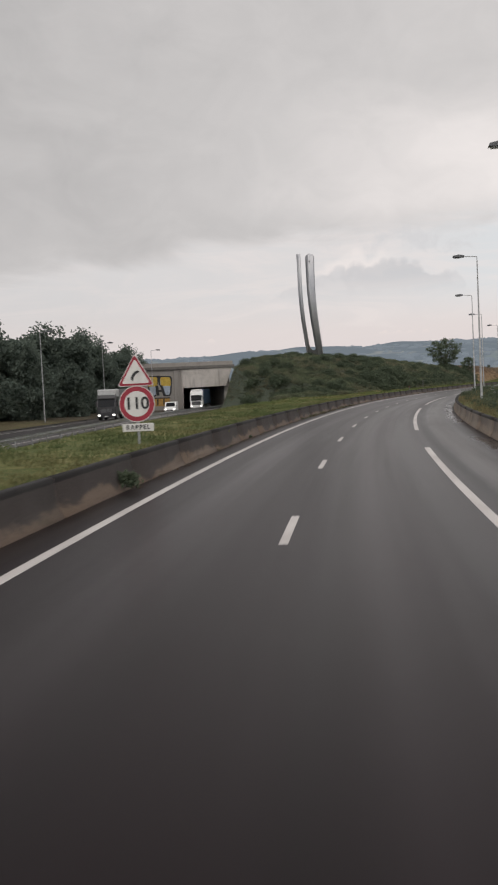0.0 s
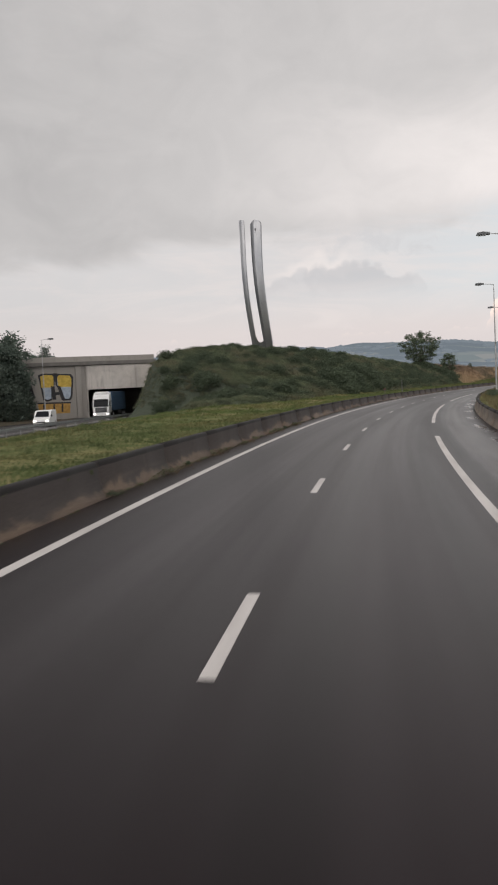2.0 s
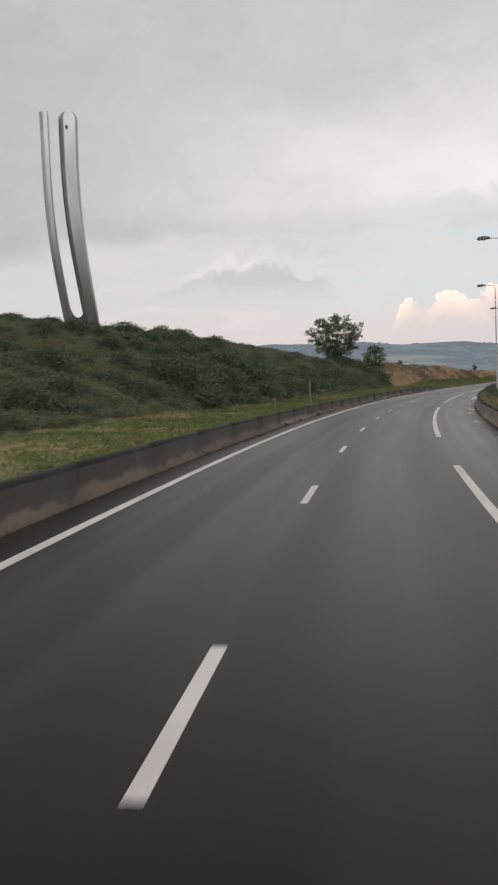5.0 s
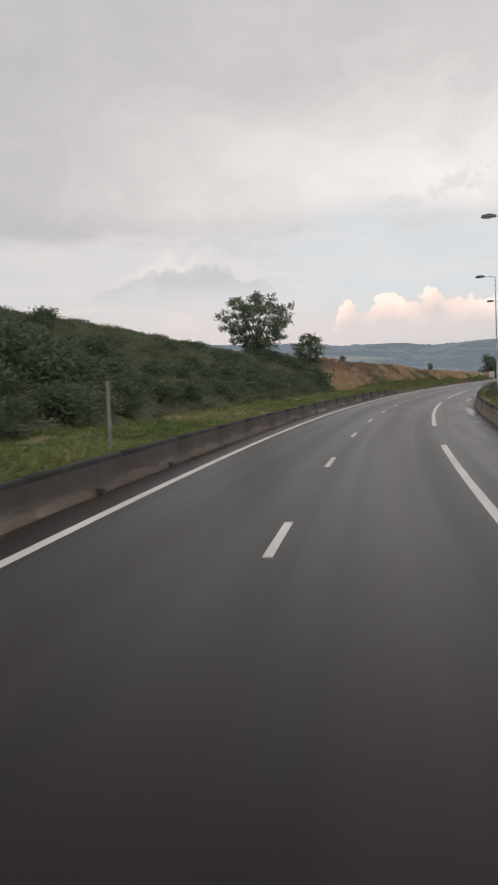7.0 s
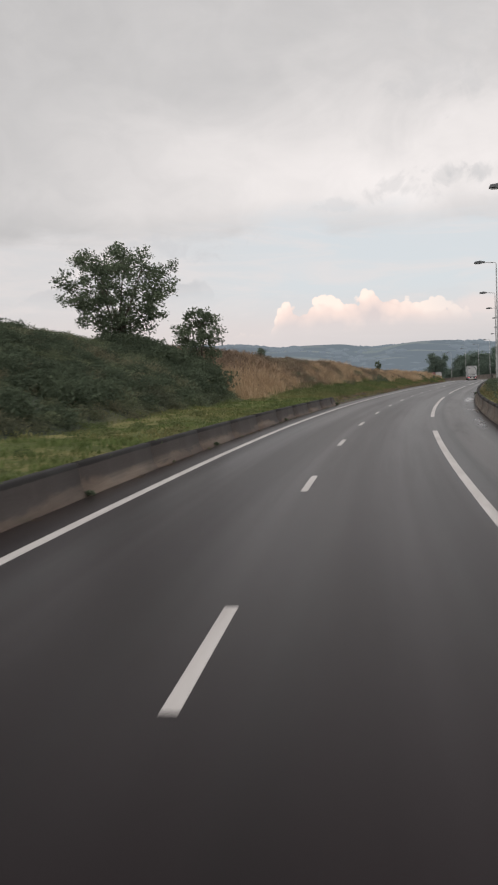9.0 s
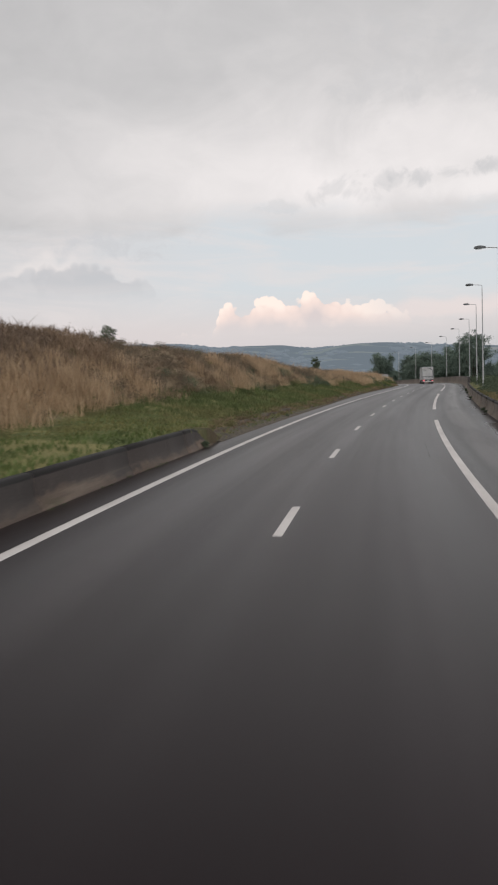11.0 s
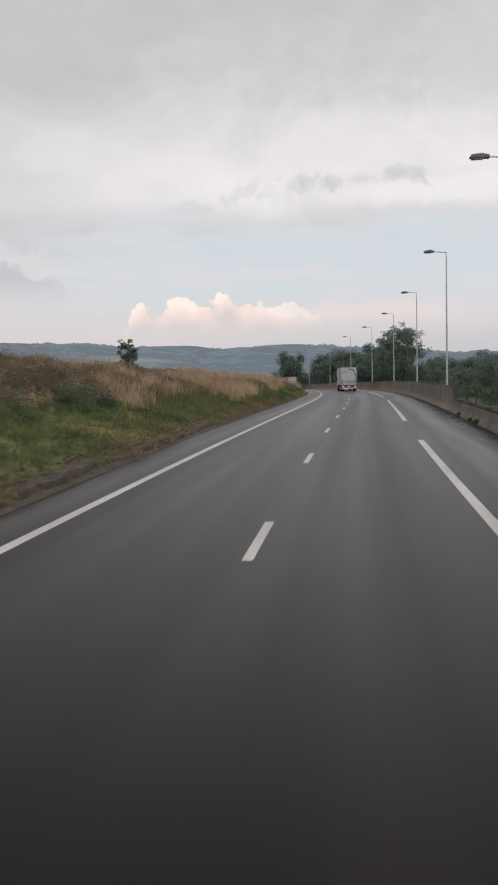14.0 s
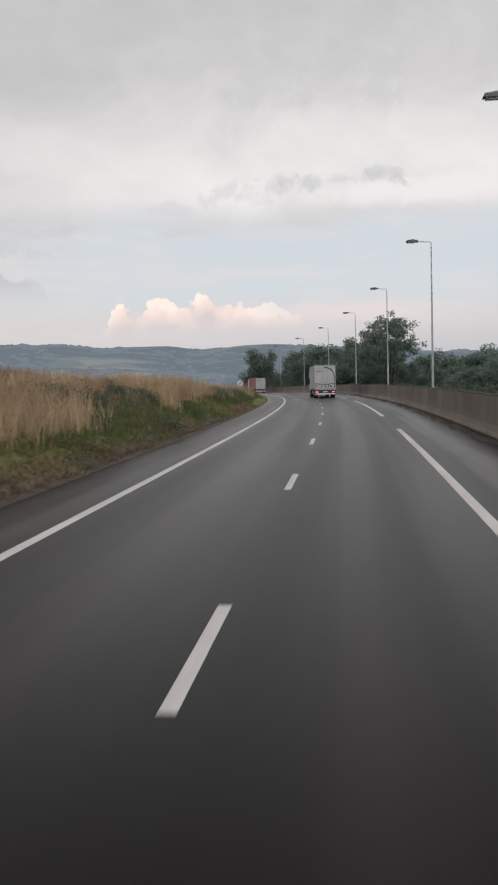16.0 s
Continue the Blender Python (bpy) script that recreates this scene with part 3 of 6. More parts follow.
def sweep(name, profile, stations, mat, uv_across=None, caps=True, smooth=False, offset=lambda s: 0.0):
    """Draws a closed or open profile of (d, up) along the road's stations."""
    stations = np.asarray(stations, float)
    prof = np.asarray(profile, float)
    verts = np.concatenate([on_road(s, prof[:, 0] + offset(s), prof[:, 1]) for s in stations])
    run = np.concatenate([[0], np.cumsum(np.hypot(*np.diff(prof, axis=0).T))]) if uv_across is None else np.asarray(uv_across)
    uv = np.concatenate([np.stack([np.full(len(prof), s), run], -1) if uv_across is not None else np.stack([prof[:, 0] + offset(s), np.full(len(prof), s)], -1) for s in stations])
    me = mesh_from(name, verts, grid_faces(len(stations), len(prof)), uv, mat, smooth)
    if caps:
        bm = bmesh.new()
        bm.from_mesh(me)
        bm.verts.ensure_lookup_table()
        k = len(prof)
        bm.faces.new(bm.verts[:k]), bm.faces.new(bm.verts[-k:][::-1])
        bmesh.ops.recalc_face_normals(bm, faces=bm.faces[:])
        bm.to_mesh(me)
        bm.free()
    return me


def part(name, bm, mat, parent, label="", smooth=False):
    """One bmesh as one mesh object under a thing or a part."""
    me = bpy.data.meshes.new(name)
    bm.to_mesh(me)
    bm.free()
    if mat:
        me.materials.append(mat)
    if smooth:
        me.polygons.foreach_set("use_smooth", np.full(len(me.polygons), True))
    ob = new(name, me)
    ob.parent = parent
    return tagged(ob, label)


def part_mesh(name, me, parent, label=""):
    ob = new(name, me)
    ob.parent = parent
    return tagged(ob, label)


def box(bm, x0, x1, y0, y1, z0, z1, bevel=0.0, segments=1):
    made = bmesh.ops.create_cube(bm, size=1.0, matrix=Matrix.LocRotScale(((x0 + x1) / 2, (y0 + y1) / 2, (z0 + z1) / 2), None, (abs(x1 - x0), abs(y1 - y0), abs(z1 - z0))))
    if bevel:
        edges = list({e for v in made["verts"] for e in v.link_edges})
        bmesh.ops.bevel(bm, geom=edges, offset=bevel, segments=segments, affect="EDGES", profile=0.5)
    return bm


def boxes(*items):
    bm = bmesh.new()
    for it in items:
        box(bm, *it)
    return bm


def rod(bm, a, b, r0, r1=None, sides=10):
    a, b = Vector(a), Vector(b)
    turn = (b - a).to_track_quat("Z", "Y")
    bmesh.ops.create_cone(bm, cap_ends=True, segments=sides, radius1=r0, radius2=r0 if r1 is None else r1, depth=(b - a).length,
                          matrix=Matrix.LocRotScale((a + b) / 2, turn, None))
    return bm


def prism(outline, y0, y1, bevel=0.0):
    """An outline in x, z pushed from y0 to y1."""
    bm = bmesh.new()
    front = [bm.verts.new((x, y0, z)) for x, z in outline]
    back = [bm.verts.new((x, y1, z)) for x, z in outline]
    bm.faces.new(front), bm.faces.new(back[::-1])
    for i in range(len(outline)):
        j = (i + 1) % len(outline)
        bm.faces.new((front[j], front[i], back[i], back[j]))
    bmesh.ops.recalc_face_normals(bm, faces=bm.faces[:])
    if bevel:
        bmesh.ops.bevel(bm, geom=bm.edges[:], offset=bevel, segments=2, affect="EDGES", profile=0.5)
    return bm


def thing(name, m, label, category, group="", kind=""):
    ob = new(name)
    ob.empty_display_size = 0.3
    ob.matrix_world = m
    return tagged(ob, label, category, group, kind)


# ---------------------------------------------------------------- the land
ST = np.array([-120, 60, 110, 130, 150, 165, 180, 200, 220, 240, 260, 280, 295, 310, 330, 350, 370, 390, 415, 440, 470, 520, 820.0])
FOOT_D = np.array([30, 30, 24, 19, 15.5, 13.5, 11.8, 10.3, 10.3, 10.3, 10.2, 10.2, 10, 9.6, 9.5, 9.5, 9, 8.2, 7.8, 7.6, 7.5, 8, 8])
FOOT_Z = np.array([0.3, 0.3, 0.2, 0.35, 0.5, 0.55, 0.6, 0.7, 0.7, 0.7, 0.7, 0.8, 1.0, 1.25, 1.25, 1.2, 1.2, 1.2, 1.1, 1.0, 0.8, 0.5, 0.3])
TOP_D = np.array([60, 60, 55, 48, 40, 36, 35, 34, 31, 30, 29, 27, 20, 17, 16, 16, 16, 15, 14, 13, 12, 12, 12])
TOP_Z = np.array([-0.5, -0.5, -0.5, 1.5, 4.0, 6.1, 8.8, 9.5, 9.2, 8.9, 7.9, 7.1, 6.8, 6.3, 5.95, 5.45, 5.1, 4.9, 4.3, 3.8, 3.1, 2.6, 2.0])


def far_lane_x(y):
    """Middle of the opposite carriageway."""
    return -25.6 + 0.00055 * np.maximum(0, 115 - y) ** 2


def ramp01(v, a, b):
    u = np.clip((np.asarray(v, float) - a) / (b - a), 0, 1)
    return u * u * (3 - 2 * u)


def rough_field(x, y):
    return (np.sin(x * 0.31 + 1.3 * np.sin(y * 0.17)) * np.sin(y * 0.27 + 0.7) * 0.5 + np.sin(x * 0.83 + y * 0.47) * np.sin(y * 0.71 - x * 0.29 + 2) * 0.3
            + np.sin(x * 1.9 - y * 1.3) * np.sin(y * 2.1 + x * 0.9) * 0.2)


def kerb_d(s):
    """Left edge of the paved shoulder."""
    return 4.62 + 1.0 * ramp01(s, 305, 375)


def land(s, d):
    """World height of the ground at s, d."""
    s, d = np.broadcast_arrays(np.asarray(s, float), np.asarray(d, float))
    p = on_road(s, d)
    x, y = p[..., 0], p[..., 1]
    road = np.interp(s, SG, RZ)
    edge = road + np.interp(s, SG, BANK) * np.clip(d, -9, 7)
    bumpy = rough_field(x, y)
    # left side
    d0 = kerb_d(s)
    z0 = np.where(s < 281, 0.56, 0.03)
    fd, fz = np.interp(s, ST, FOOT_D), np.interp(s, ST, FOOT_Z)
    td, tz = np.interp(s, ST, TOP_D), np.interp(s, ST, TOP_Z)
    near = edge + z0 + (fz - z0) * np.clip((d - d0) / (fd - d0), 0, 1)
    u = np.clip((d - fd) / (td - fd), 0, 1)
    slope = road + fz + (tz - road - fz) * (u * (1.35 - 0.35 * u * u))
    back = np.maximum(tz - np.clip(d - td - 3, 0, 200) * np.where(s < 300, 0.22, 0.03), -0.6)
    left = np.where(d < fd, near, np.where(d < td, slope, back))
    left = left + bumpy * np.clip((d - d0 - 0.5) * 0.06, 0, 0.32) * np.where((s > 125) | (d < 14), 1, 0.3)
    # the cutting of the opposite carriageway
    off = x - far_lane_x(y)
    base = -0.5 - 0.25 * ramp01(y, 120, 195)
    steep = 0.12 + 3.6 * ramp01(y, 160, 190)
    cut = base + np.clip(np.abs(off) - 6.2 + 1.1 * ramp01(y, 165, 190), 0, 400) * steep
    west = base + np.clip(-off - 8, 0, 60) * 0.03 + bumpy * 0.1
    left = np.where((d > 12) & (s < 330) & (off < 40), np.where(off > 0, np.minimum(left, cut), np.minimum(west, cut)), left)
    # right side
    k = ramp01(s, 300, 345)
    e = np.clip(-d - 7.0, 0, None)
    shelf = 0.62 + 0.35 * ramp01(e, 0.0, 3.0) - 2.2 * ramp01(e, 7, 30)
    fall = 0.15 - 5.2 * ramp01(e, 2.0, 26) - 2.0 * ramp01(e, 30, 120)
    right = edge + shelf * (1 - k) + fall * k + bumpy * np.clip(e * 0.05, 0, 0.25)
    z = np.where(d > 0, left, right)
    z = np.where((d > -6.95) & (d < d0 - 0.02), edge - 0.25, z)
    # the rim sinks under the wide plain
    return z - 8.0 * ramp01(np.abs(d), 150, 235) - 8.0 * ramp01(s, 700, 790) - 8.0 * ramp01(-s, 70, 115)


def ground_at(s, d):
    p = on_road(s, d)
    p[..., 2] = land(s, d)
    return p


def build_ground():
    ss = np.arange(-118, 800, 2.0)
    dd = np.concatenate([[-240, -200, -160, -130, -105, -85, -70, -58, -48, -40, -34, -29, -25, -21.5, -18.5, -16, -14, -12.3, -11, -10, -9.2, -8.5, -7.9, -7.4, -6.97, -6.90], [0.0]])
    left_off = np.concatenate([[-0.05, 0.0], np.arange(0.35, 7, 0.45), np.arange(7.3, 44, 0.9), np.arange(45, 70, 2.0), [74, 80, 88, 98, 112, 130, 155, 190, 240]])
    S = np.repeat(ss[:, None], len(dd) + len(left_off), 1)
    D = np.concatenate([np.repeat(dd[None], len(ss), 0), kerb_d(ss)[:, None] + left_off[None]], 1)
    P = on_road(S, D)
    P[..., 2] = land(S, D)
    me = mesh_from("ground", P.reshape(-1, 3), grid_faces(*S.shape), None, ground_mat, True)
    S, D, P = S.ravel(), D.ravel(), P.reshape(-1, 3)
    fd = np.interp(S, ST, FOOT_D)
    noise_ = rough_field(P[:, 0] * 0.7, P[:, 1] * 0.7)
    dry = ramp01(D - fd + noise_ * 1.2, -0.3, 1.6) * ramp01(S - 0.55 * (D - 10), 268, 278)
    dry = np.maximum(dry, 0.35 * ramp01(-D, 8, 12) * ramp01(S, 20, 60) * (1 - ramp01(S, 320, 350)))
    dry = np.maximum(dry, 0.45 * ramp01(S + 8 * noise_, 95, 125) * (1 - ramp01(S, 200, 225)) * (D > 0) * (D < fd))
    scrub = ramp01(D - fd + noise_, -0.6, 0.8) * ramp01(S, 108, 128) * (1 - ramp01(S - 0.55 * (D - 10) + noise_ * 2, 267, 275))
    scrub = np.maximum(scrub, ramp01(-D, 8, 11) * ramp01(S, 335, 360))
    scrub = np.maximum(scrub, 0.5 * ramp01(-D, 7, 9))
    soil = ramp01(1.5 - 1.1 * ramp01(S, 302, 320) - (D - kerb_d(S)) + noise_ * 0.7, 0.0, 0.9) * (D > 0) * ramp01(S, 276, 281)
    west = (P[:, 0] < far_lane_x(P[:, 1]) - 6) & (S < 260) & (D > 12)
    soil = np.where(west, 0.8, soil)
    for name, values in (("dry", dry), ("scrub", scrub), ("soil", soil)):
        me.attributes.new(name, "FLOAT", "POINT").data.foreach_set("value", values.astype(np.float32))
    tagged(new("ground", me), "grass verges, scrubby bank and dry slope beside the motorway", "ground", kind="structure")


build_ground()


def build_far_land():
    # a wide sheet out to the horizon, rising into wooded hills
    az = np.radians(np.arange(-180, 180.1, 1.0))
    fine = np.radians(np.arange(-40, 60.01, 0.25))
    az = np.unique(np.concatenate([az, fine]))
    rr = np.concatenate([[5, 60, 150, 260, 380, 520, 700], np.arange(850, 4600, 90)])
    A, R = np.meshgrid(az, rr, indexing="ij")
    deg = np.degrees(A)
    ridge = np.interp(deg, [-30, -9.5, -5, 0, 5, 9, 12, 17, 20, 24, 26, 32, 36], [2.3, 2.3, 2.55, 2.5, 2.58, 2.6, 2.33, 2.18, 2.2, 2.25, 2.05, 1.66, 1.66]) + 0.03 * np.sin(deg * 1.9 + 2)
    rise = ramp01(R, 900, 3300)
    z = -3.0 + np.tan(np.radians(ridge)) * 3300 * rise
    z += rise * (1 - ramp01(R, 3000, 3300)) * 14 * np.sin(R * 0.004 + 3 * np.sin(A * 9)) * np.sin(A * 31 + R * 0.002)
    z -= ramp01(R, 3350, 4500) * 60
    z -= 14 * (1 - ramp01(R, 420, 1000))
    X, Y = 60 + R * np.sin(A), 250 + R * np.cos(A)
    P = np.stack([X, Y, z], -1)
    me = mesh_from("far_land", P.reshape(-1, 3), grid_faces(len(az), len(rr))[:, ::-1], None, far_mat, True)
    tagged(new("backdrop_hills", me), "blue-green wooded hills and fields on the horizon, haze painted in", "hills", kind="structure")
    # woods on the ridges and hedges below
    rng = np.random.default_rng(5)
    base = bmesh.new()
    bmesh.ops.create_icosphere(base, subdivisions=1, radius=1.0)
    bv = np.array([v.co[:] for v in base.verts])
    bf = np.array([[v.index for v in f.verts] for f in base.faces])
    base.free()
    n_ = 15000
    a = np.radians(rng.uniform(-30, 50, n_))
    r = np.where(rng.random(n_) < 0.55, rng.normal(3290, 50, n_), rng.uniform(1300, 3200, n_))
    keep = (np.sin(np.degrees(a) * 1.7) + np.sin(np.degrees(a) * 0.61 + r * 0.002) + rng.normal(0, 0.6, n_)) > -0.35
    keep &= rng.random(n_) < 0.3
    keep |= r > 3150
    a, r = a[keep], r[keep]
    deg = np.degrees(a)
    ridge = np.interp(deg, [-30, -9.5, -5, 0, 5, 9, 12, 17, 20, 24, 26, 32, 36], [2.3, 2.3, 2.55, 2.5, 2.58, 2.6, 2.33, 2.18, 2.2, 2.25, 2.05, 1.66, 1.66]) + 0.03 * np.sin(deg * 1.9 + 2)
    z = -3.0 + np.tan(np.radians(ridge)) * 3300 * ramp01(r, 900, 3300)
    size = rng.uniform(3.0, 7.5, len(a)) * np.where(r > 3150, 1.15, 0.6 + 0.4 * r / 3300)
    c = np.stack([60 + r * np.sin(a), 250 + r * np.cos(a), z + size * 0.3], -1)
    stretch = np.stack([size * rng.uniform(1.2, 3.4, len(a)), size * 1.4, size * rng.uniform(0.6, 1.1, len(a))], -1)
    V = c[:, None] + bv[None] * stretch[:, None] * (1 + 0.25 * rng.normal(size=(len(a), len(bv), 1)))
    Fc = bf[None] + (np.arange(len(a)) * len(bv))[:, None, None]
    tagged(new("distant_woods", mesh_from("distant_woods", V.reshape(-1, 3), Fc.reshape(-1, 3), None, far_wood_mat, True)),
           "tree clumps along the distant hill ridges, bluish haze painted in", "woods", kind="stuff")


build_far_land()

# ---------------------------------------------------------------- carriageway
ALONG = np.arange(-110, 790, 2.0)


def build_road():
    rows, uvs = [], []
    for s in ALONG:
        k = float(kerb_d(s))
        d = np.array([-6.95, -6.6, -5.2, -3.5, -1.75, 0, 1.75, 3.5, 4.3, k - 0.06, k, k + 0.02])
        up = np.array([-0.3, 0, 0, 0, 0, 0, 0, 0, 0, 0, -0.03, -0.35])
        rows.append(on_road(s, d, up)), uvs.append(np.stack([d, np.full(len(d), s)], -1))
    me = mesh_from("road", np.concatenate(rows), grid_faces(len(ALONG), 12)[:, ::-1], np.concatenate(uvs), asphalt, True)
    tagged(new("road", me), "dark grey asphalt motorway carriageway with worn wheel tracks", "road", kind="structure")


build_road()


def stripe(name, s0, s1, d0, width, step=2.0, mat=line_white):
    ss = np.linspace(s0, s1, max(2, int((s1 - s0) / step) + 1))
    d = np.array([-width / 2, -width / 2 + 0.004, width / 2 - 0.004, width / 2])
    up = np.array([0.001, 0.006, 0.006, 0.001])
    verts = np.concatenate([on_road(s, d0 + d, up) for s in ss])
    uv = np.concatenate([np.stack([d, np.full(4, s)], -1) for s in ss])
    return new(name, mesh_from(name, verts, grid_faces(len(ss), 4)[:, ::-1], uv, mat))


tagged(stripe("edge_line", -100, 780, 3.49, 0.20), "continuous white painted line beside the central reserve", "road marking", kind="structure")
for k in range(-6, 56):
    s0 = 14.85 + 13 * k
    tagged(stripe("lane_dash", s0, s0 + 3.12, 0.0, 0.148, 1.05), "short white painted dash between the two lanes", "road marking", "lane dashes", "structure")
for k in range(-2, 14):
    s0 = -2.9 + 52 * k
    tagged(stripe("shoulder_bar", s0, s0 + 39, -3.53, 0.21), "long white painted bar along the hard shoulder", "road marking", "shoulder bars", "structure")

for d0 in (0.97, -0.66, -2.80):
    for s0 in (275.1, 278.2):
        tagged(stripe("thin_mark", s0, s0 + 1.9, d0, 0.018, 1.05, line_worn), "thin worn white mark along the lane", "road marking", "thin lane marks", "structure")


# concrete barriers
def barrier_profile(face):
    """Safety-shape section; face +1 looks to the right of travel."""
    pts = [(0.0, -0.05), (0.0, 0.06), (0.075, 0.19), (0.125, 0.34), (0.155, 0.55), (0.172, 0.73), (0.19, 0.78), (0.21, 0.80), (0.36, 0.80), (0.38, 0.78), (0.40, 0.72), (0.44, 0.30), (0.56, 0.075), (0.56, -0.05)]
    return [(d * face, z) for d, z in pts]


BARRIER_V = [-0.05, 0.06, 0.19, 0.34, 0.55, 0.73, 0.78, 0.81, 0.81, 0.78, 0.72, 0.30, 0.075, -0.05]


def left_height(s):
    """Height factor of the left barrier, lowered further on to fit the camera's view."""
    return float(np.interp(s, [110, 165, 220, 277], [1.0, 0.93, 0.89, 0.86]))


def barrier_run(name, label, s0, s1, d0, face, height, length=6.0, mat=barrier_mat):
    owner = tagged(new(name), label, "barrier", kind="structure")
    s = s0
    while s < s1 - 0.5:
        e = min(s + length, s1)
        prof = [(d0 + d, z * height(s)) for d, z in barrier_profile(face)]
        me = sweep("barrier_segment", prof, np.linspace(s + 0.006, e - 0.006, 4), mat, uv_across=BARRIER_V, smooth=True)
        part_mesh("barrier_segment", me, owner)
        s = e
    return owner


barrier_run("barrier_left", "low stained concrete safety barrier beside the central grass", -60, 277.5, 4.45, 1, left_height)
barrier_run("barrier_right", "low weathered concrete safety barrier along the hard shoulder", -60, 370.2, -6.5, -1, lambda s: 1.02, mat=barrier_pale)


def build_barrier_end():
    # the sloped last piece of the left barrier
    owner = bpy.data.objects["barrier_left"]
    rows = []
    for s, h in ((277.5, 0.86), (278.3, 0.72), (279.1, 0.42), (279.7, 0.12)):
        prof = np.array(barrier_profile(1))
        rows.append(on_road(s, 4.45 + prof[:, 0], prof[:, 1] * h))
    me = mesh_from("barrier_end", np.concatenate(rows), grid_faces(4, 14)[:, ::-1], np.concatenate([np.stack([np.full(14, float(i)), np.array(BARRIER_V)], -1) for i in range(4)]), barrier_mat)
    part_mesh("barrier_end", me, owner, "sloping end of the concrete barrier")


build_barrier_end()


def build_parapet():
    owner = tagged(new("parapet_wall"), "taller stained concrete parapet wall on the outside of the bend", "wall", kind="structure")
    prof = [(-6.5, -0.05), (-6.5, 0.06), (-6.575, 0.19), (-6.64, 0.40), (-6.68, 0.80), (-6.70, 1.40), (-6.70, 1.50), (-7.06, 1.50), (-7.06, 1.42), (-7.02, 1.40), (-7.02, -0.4)]
    run = [-0.05, 0.06, 0.14, 0.24, 0.40, 0.50, 0.76, 0.82, 0.78, 0.60, 0.0]
    s = 371.6
    while s < 690:
        e = s + 6.0
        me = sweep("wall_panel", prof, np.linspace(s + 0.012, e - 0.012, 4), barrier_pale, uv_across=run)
        part_mesh("wall_panel", me, owner)
        s = e
    # sloped start of the taller wall
    rows = []
    for t, top in ((370.21, 0.82), (370.6, 1.05), (371.60, 1.5)):
        q = np.array(prof)
        q[:, 1] = np.where(q[:, 1] > 0.6, 0.6 + (q[:, 1] - 0.6) * (top - 0.6) / 0.9, q[:, 1])
        rows.append(on_road(t, q[:, 0] - 0.003, q[:, 1]))
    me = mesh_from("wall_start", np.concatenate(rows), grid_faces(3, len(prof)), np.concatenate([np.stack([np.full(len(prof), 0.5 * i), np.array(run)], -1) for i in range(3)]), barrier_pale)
    bm = bmesh.new()
    bm.from_mesh(me)
    bm.verts.ensure_lookup_table()
    bm.faces.new(bm.verts[:len(prof)])
    bmesh.ops.recalc_face_normals(bm, faces=bm.faces[:])
    bm.to_mesh(me)
    bm.free()
    part_mesh("wall_start", me, owner, "sloping start of the parapet wall")


build_parapet()

# ---------------------------------------------------------------- opposite carriageway
def opp(y, off, up=0.0):
    y, off, up = np.broadcast_arrays(np.asarray(y, float), np.asarray(off, float), np.asarray(up, float))
    return np.stack([far_lane_x(y) + off, y, -0.48 - 0.25 * ramp01(y, 120, 195) + up], -1)


def opp_strip(name, ys, offs, ups, mat):
    offs, ups = np.asarray(offs, float), np.asarray(ups, float)
    verts = np.concatenate([opp(y, offs, ups) for y in ys])
    uv = np.concatenate([np.stack([offs, np.full(len(offs), y)], -1) for y in ys])
    return new(name, mesh_from(name, verts, grid_faces(len(ys), len(offs)), uv, mat))


YS = np.arange(-60, 236, 3.0)
tagged(opp_strip("road_opposite", YS, [-7.2, -7.1, -3.6, 0, 3.6, 4.8, 4.9], [-0.3, 0.04, 0.05, 0.05, 0.05, 0.04, -0.3], asphalt), "grey asphalt carriageway for the oncoming traffic", "road", kind="structure")
tagged(opp_strip("edge_line", YS, [3.60, 3.80], [0.056, 0.056], line_white), "white painted edge line of the opposite carriageway", "road marking", kind="structure")
tagged(opp_strip("edge_line", YS, [-3.80, -3.60], [0.056, 0.056], line_white), "white painted edge line of the opposite carriageway", "road marking", kind="structure")
for k in range(18):
    tagged(opp_strip("lane_dash", [-40 + 13 * k, -37 + 13 * k], [-0.08, 0.08], [0.056, 0.056], line_white), "short white dash on the opposite carriageway", "road marking", "opposite lane dashes", "structure")

W_BEAM = [(0.0, 0.45), (0.04, 0.48), (0.04, 0.55), (-0.04, 0.585), (-0.04, 0.625), (0.04, 0.66), (0.04, 0.73), (0.0, 0.76)]


def rail_from(place, stations, label, post_every, name="guard_rail"):
    """W-beam rail on posts; place(t, across, up) gives world points."""
    owner = tagged(new(name), label, "guard rail")
    prof = np.array(W_BEAM)
    front = np.concatenate([place(t, prof[:, 0], prof[:, 1]) for t in stations])
    back = np.concatenate([place(t, prof[:, 0] + 0.012, prof[:, 1]) for t in stations])
    k = len(prof)
    f = grid_faces(len(stations), k)
    part_mesh("beam", mesh_from("beam", np.concatenate([front, back]), np.concatenate([f, f[:, ::-1] + len(front)]), None, galvanised), owner)
    t = stations[0]
    while t <= stations[-1]:
        p0, p1 = place(t, np.array([0.10]), np.array([-0.3]))[0], place(t, np.array([0.10]), np.array([0.72]))[0]
        bm = bmesh.new()
        rod(bm, p0, p1, 0.05, 0.05, 6)
        part("post", bm, galvanised, owner)
        t += post_every
    return owner


rail_from(lambda y, a, up: opp(y, 5.4 - a, up), np.arange(0, 190, 4.0), "long galvanised steel crash barrier beside the opposite carriageway", 4.0)
rail_from(lambda s, a, up: on_road(s, -10.4 - a, up + 0.75), np.arange(52, 200, 4.0), "galvanised steel crash barrier on the raised verge", 4.0)


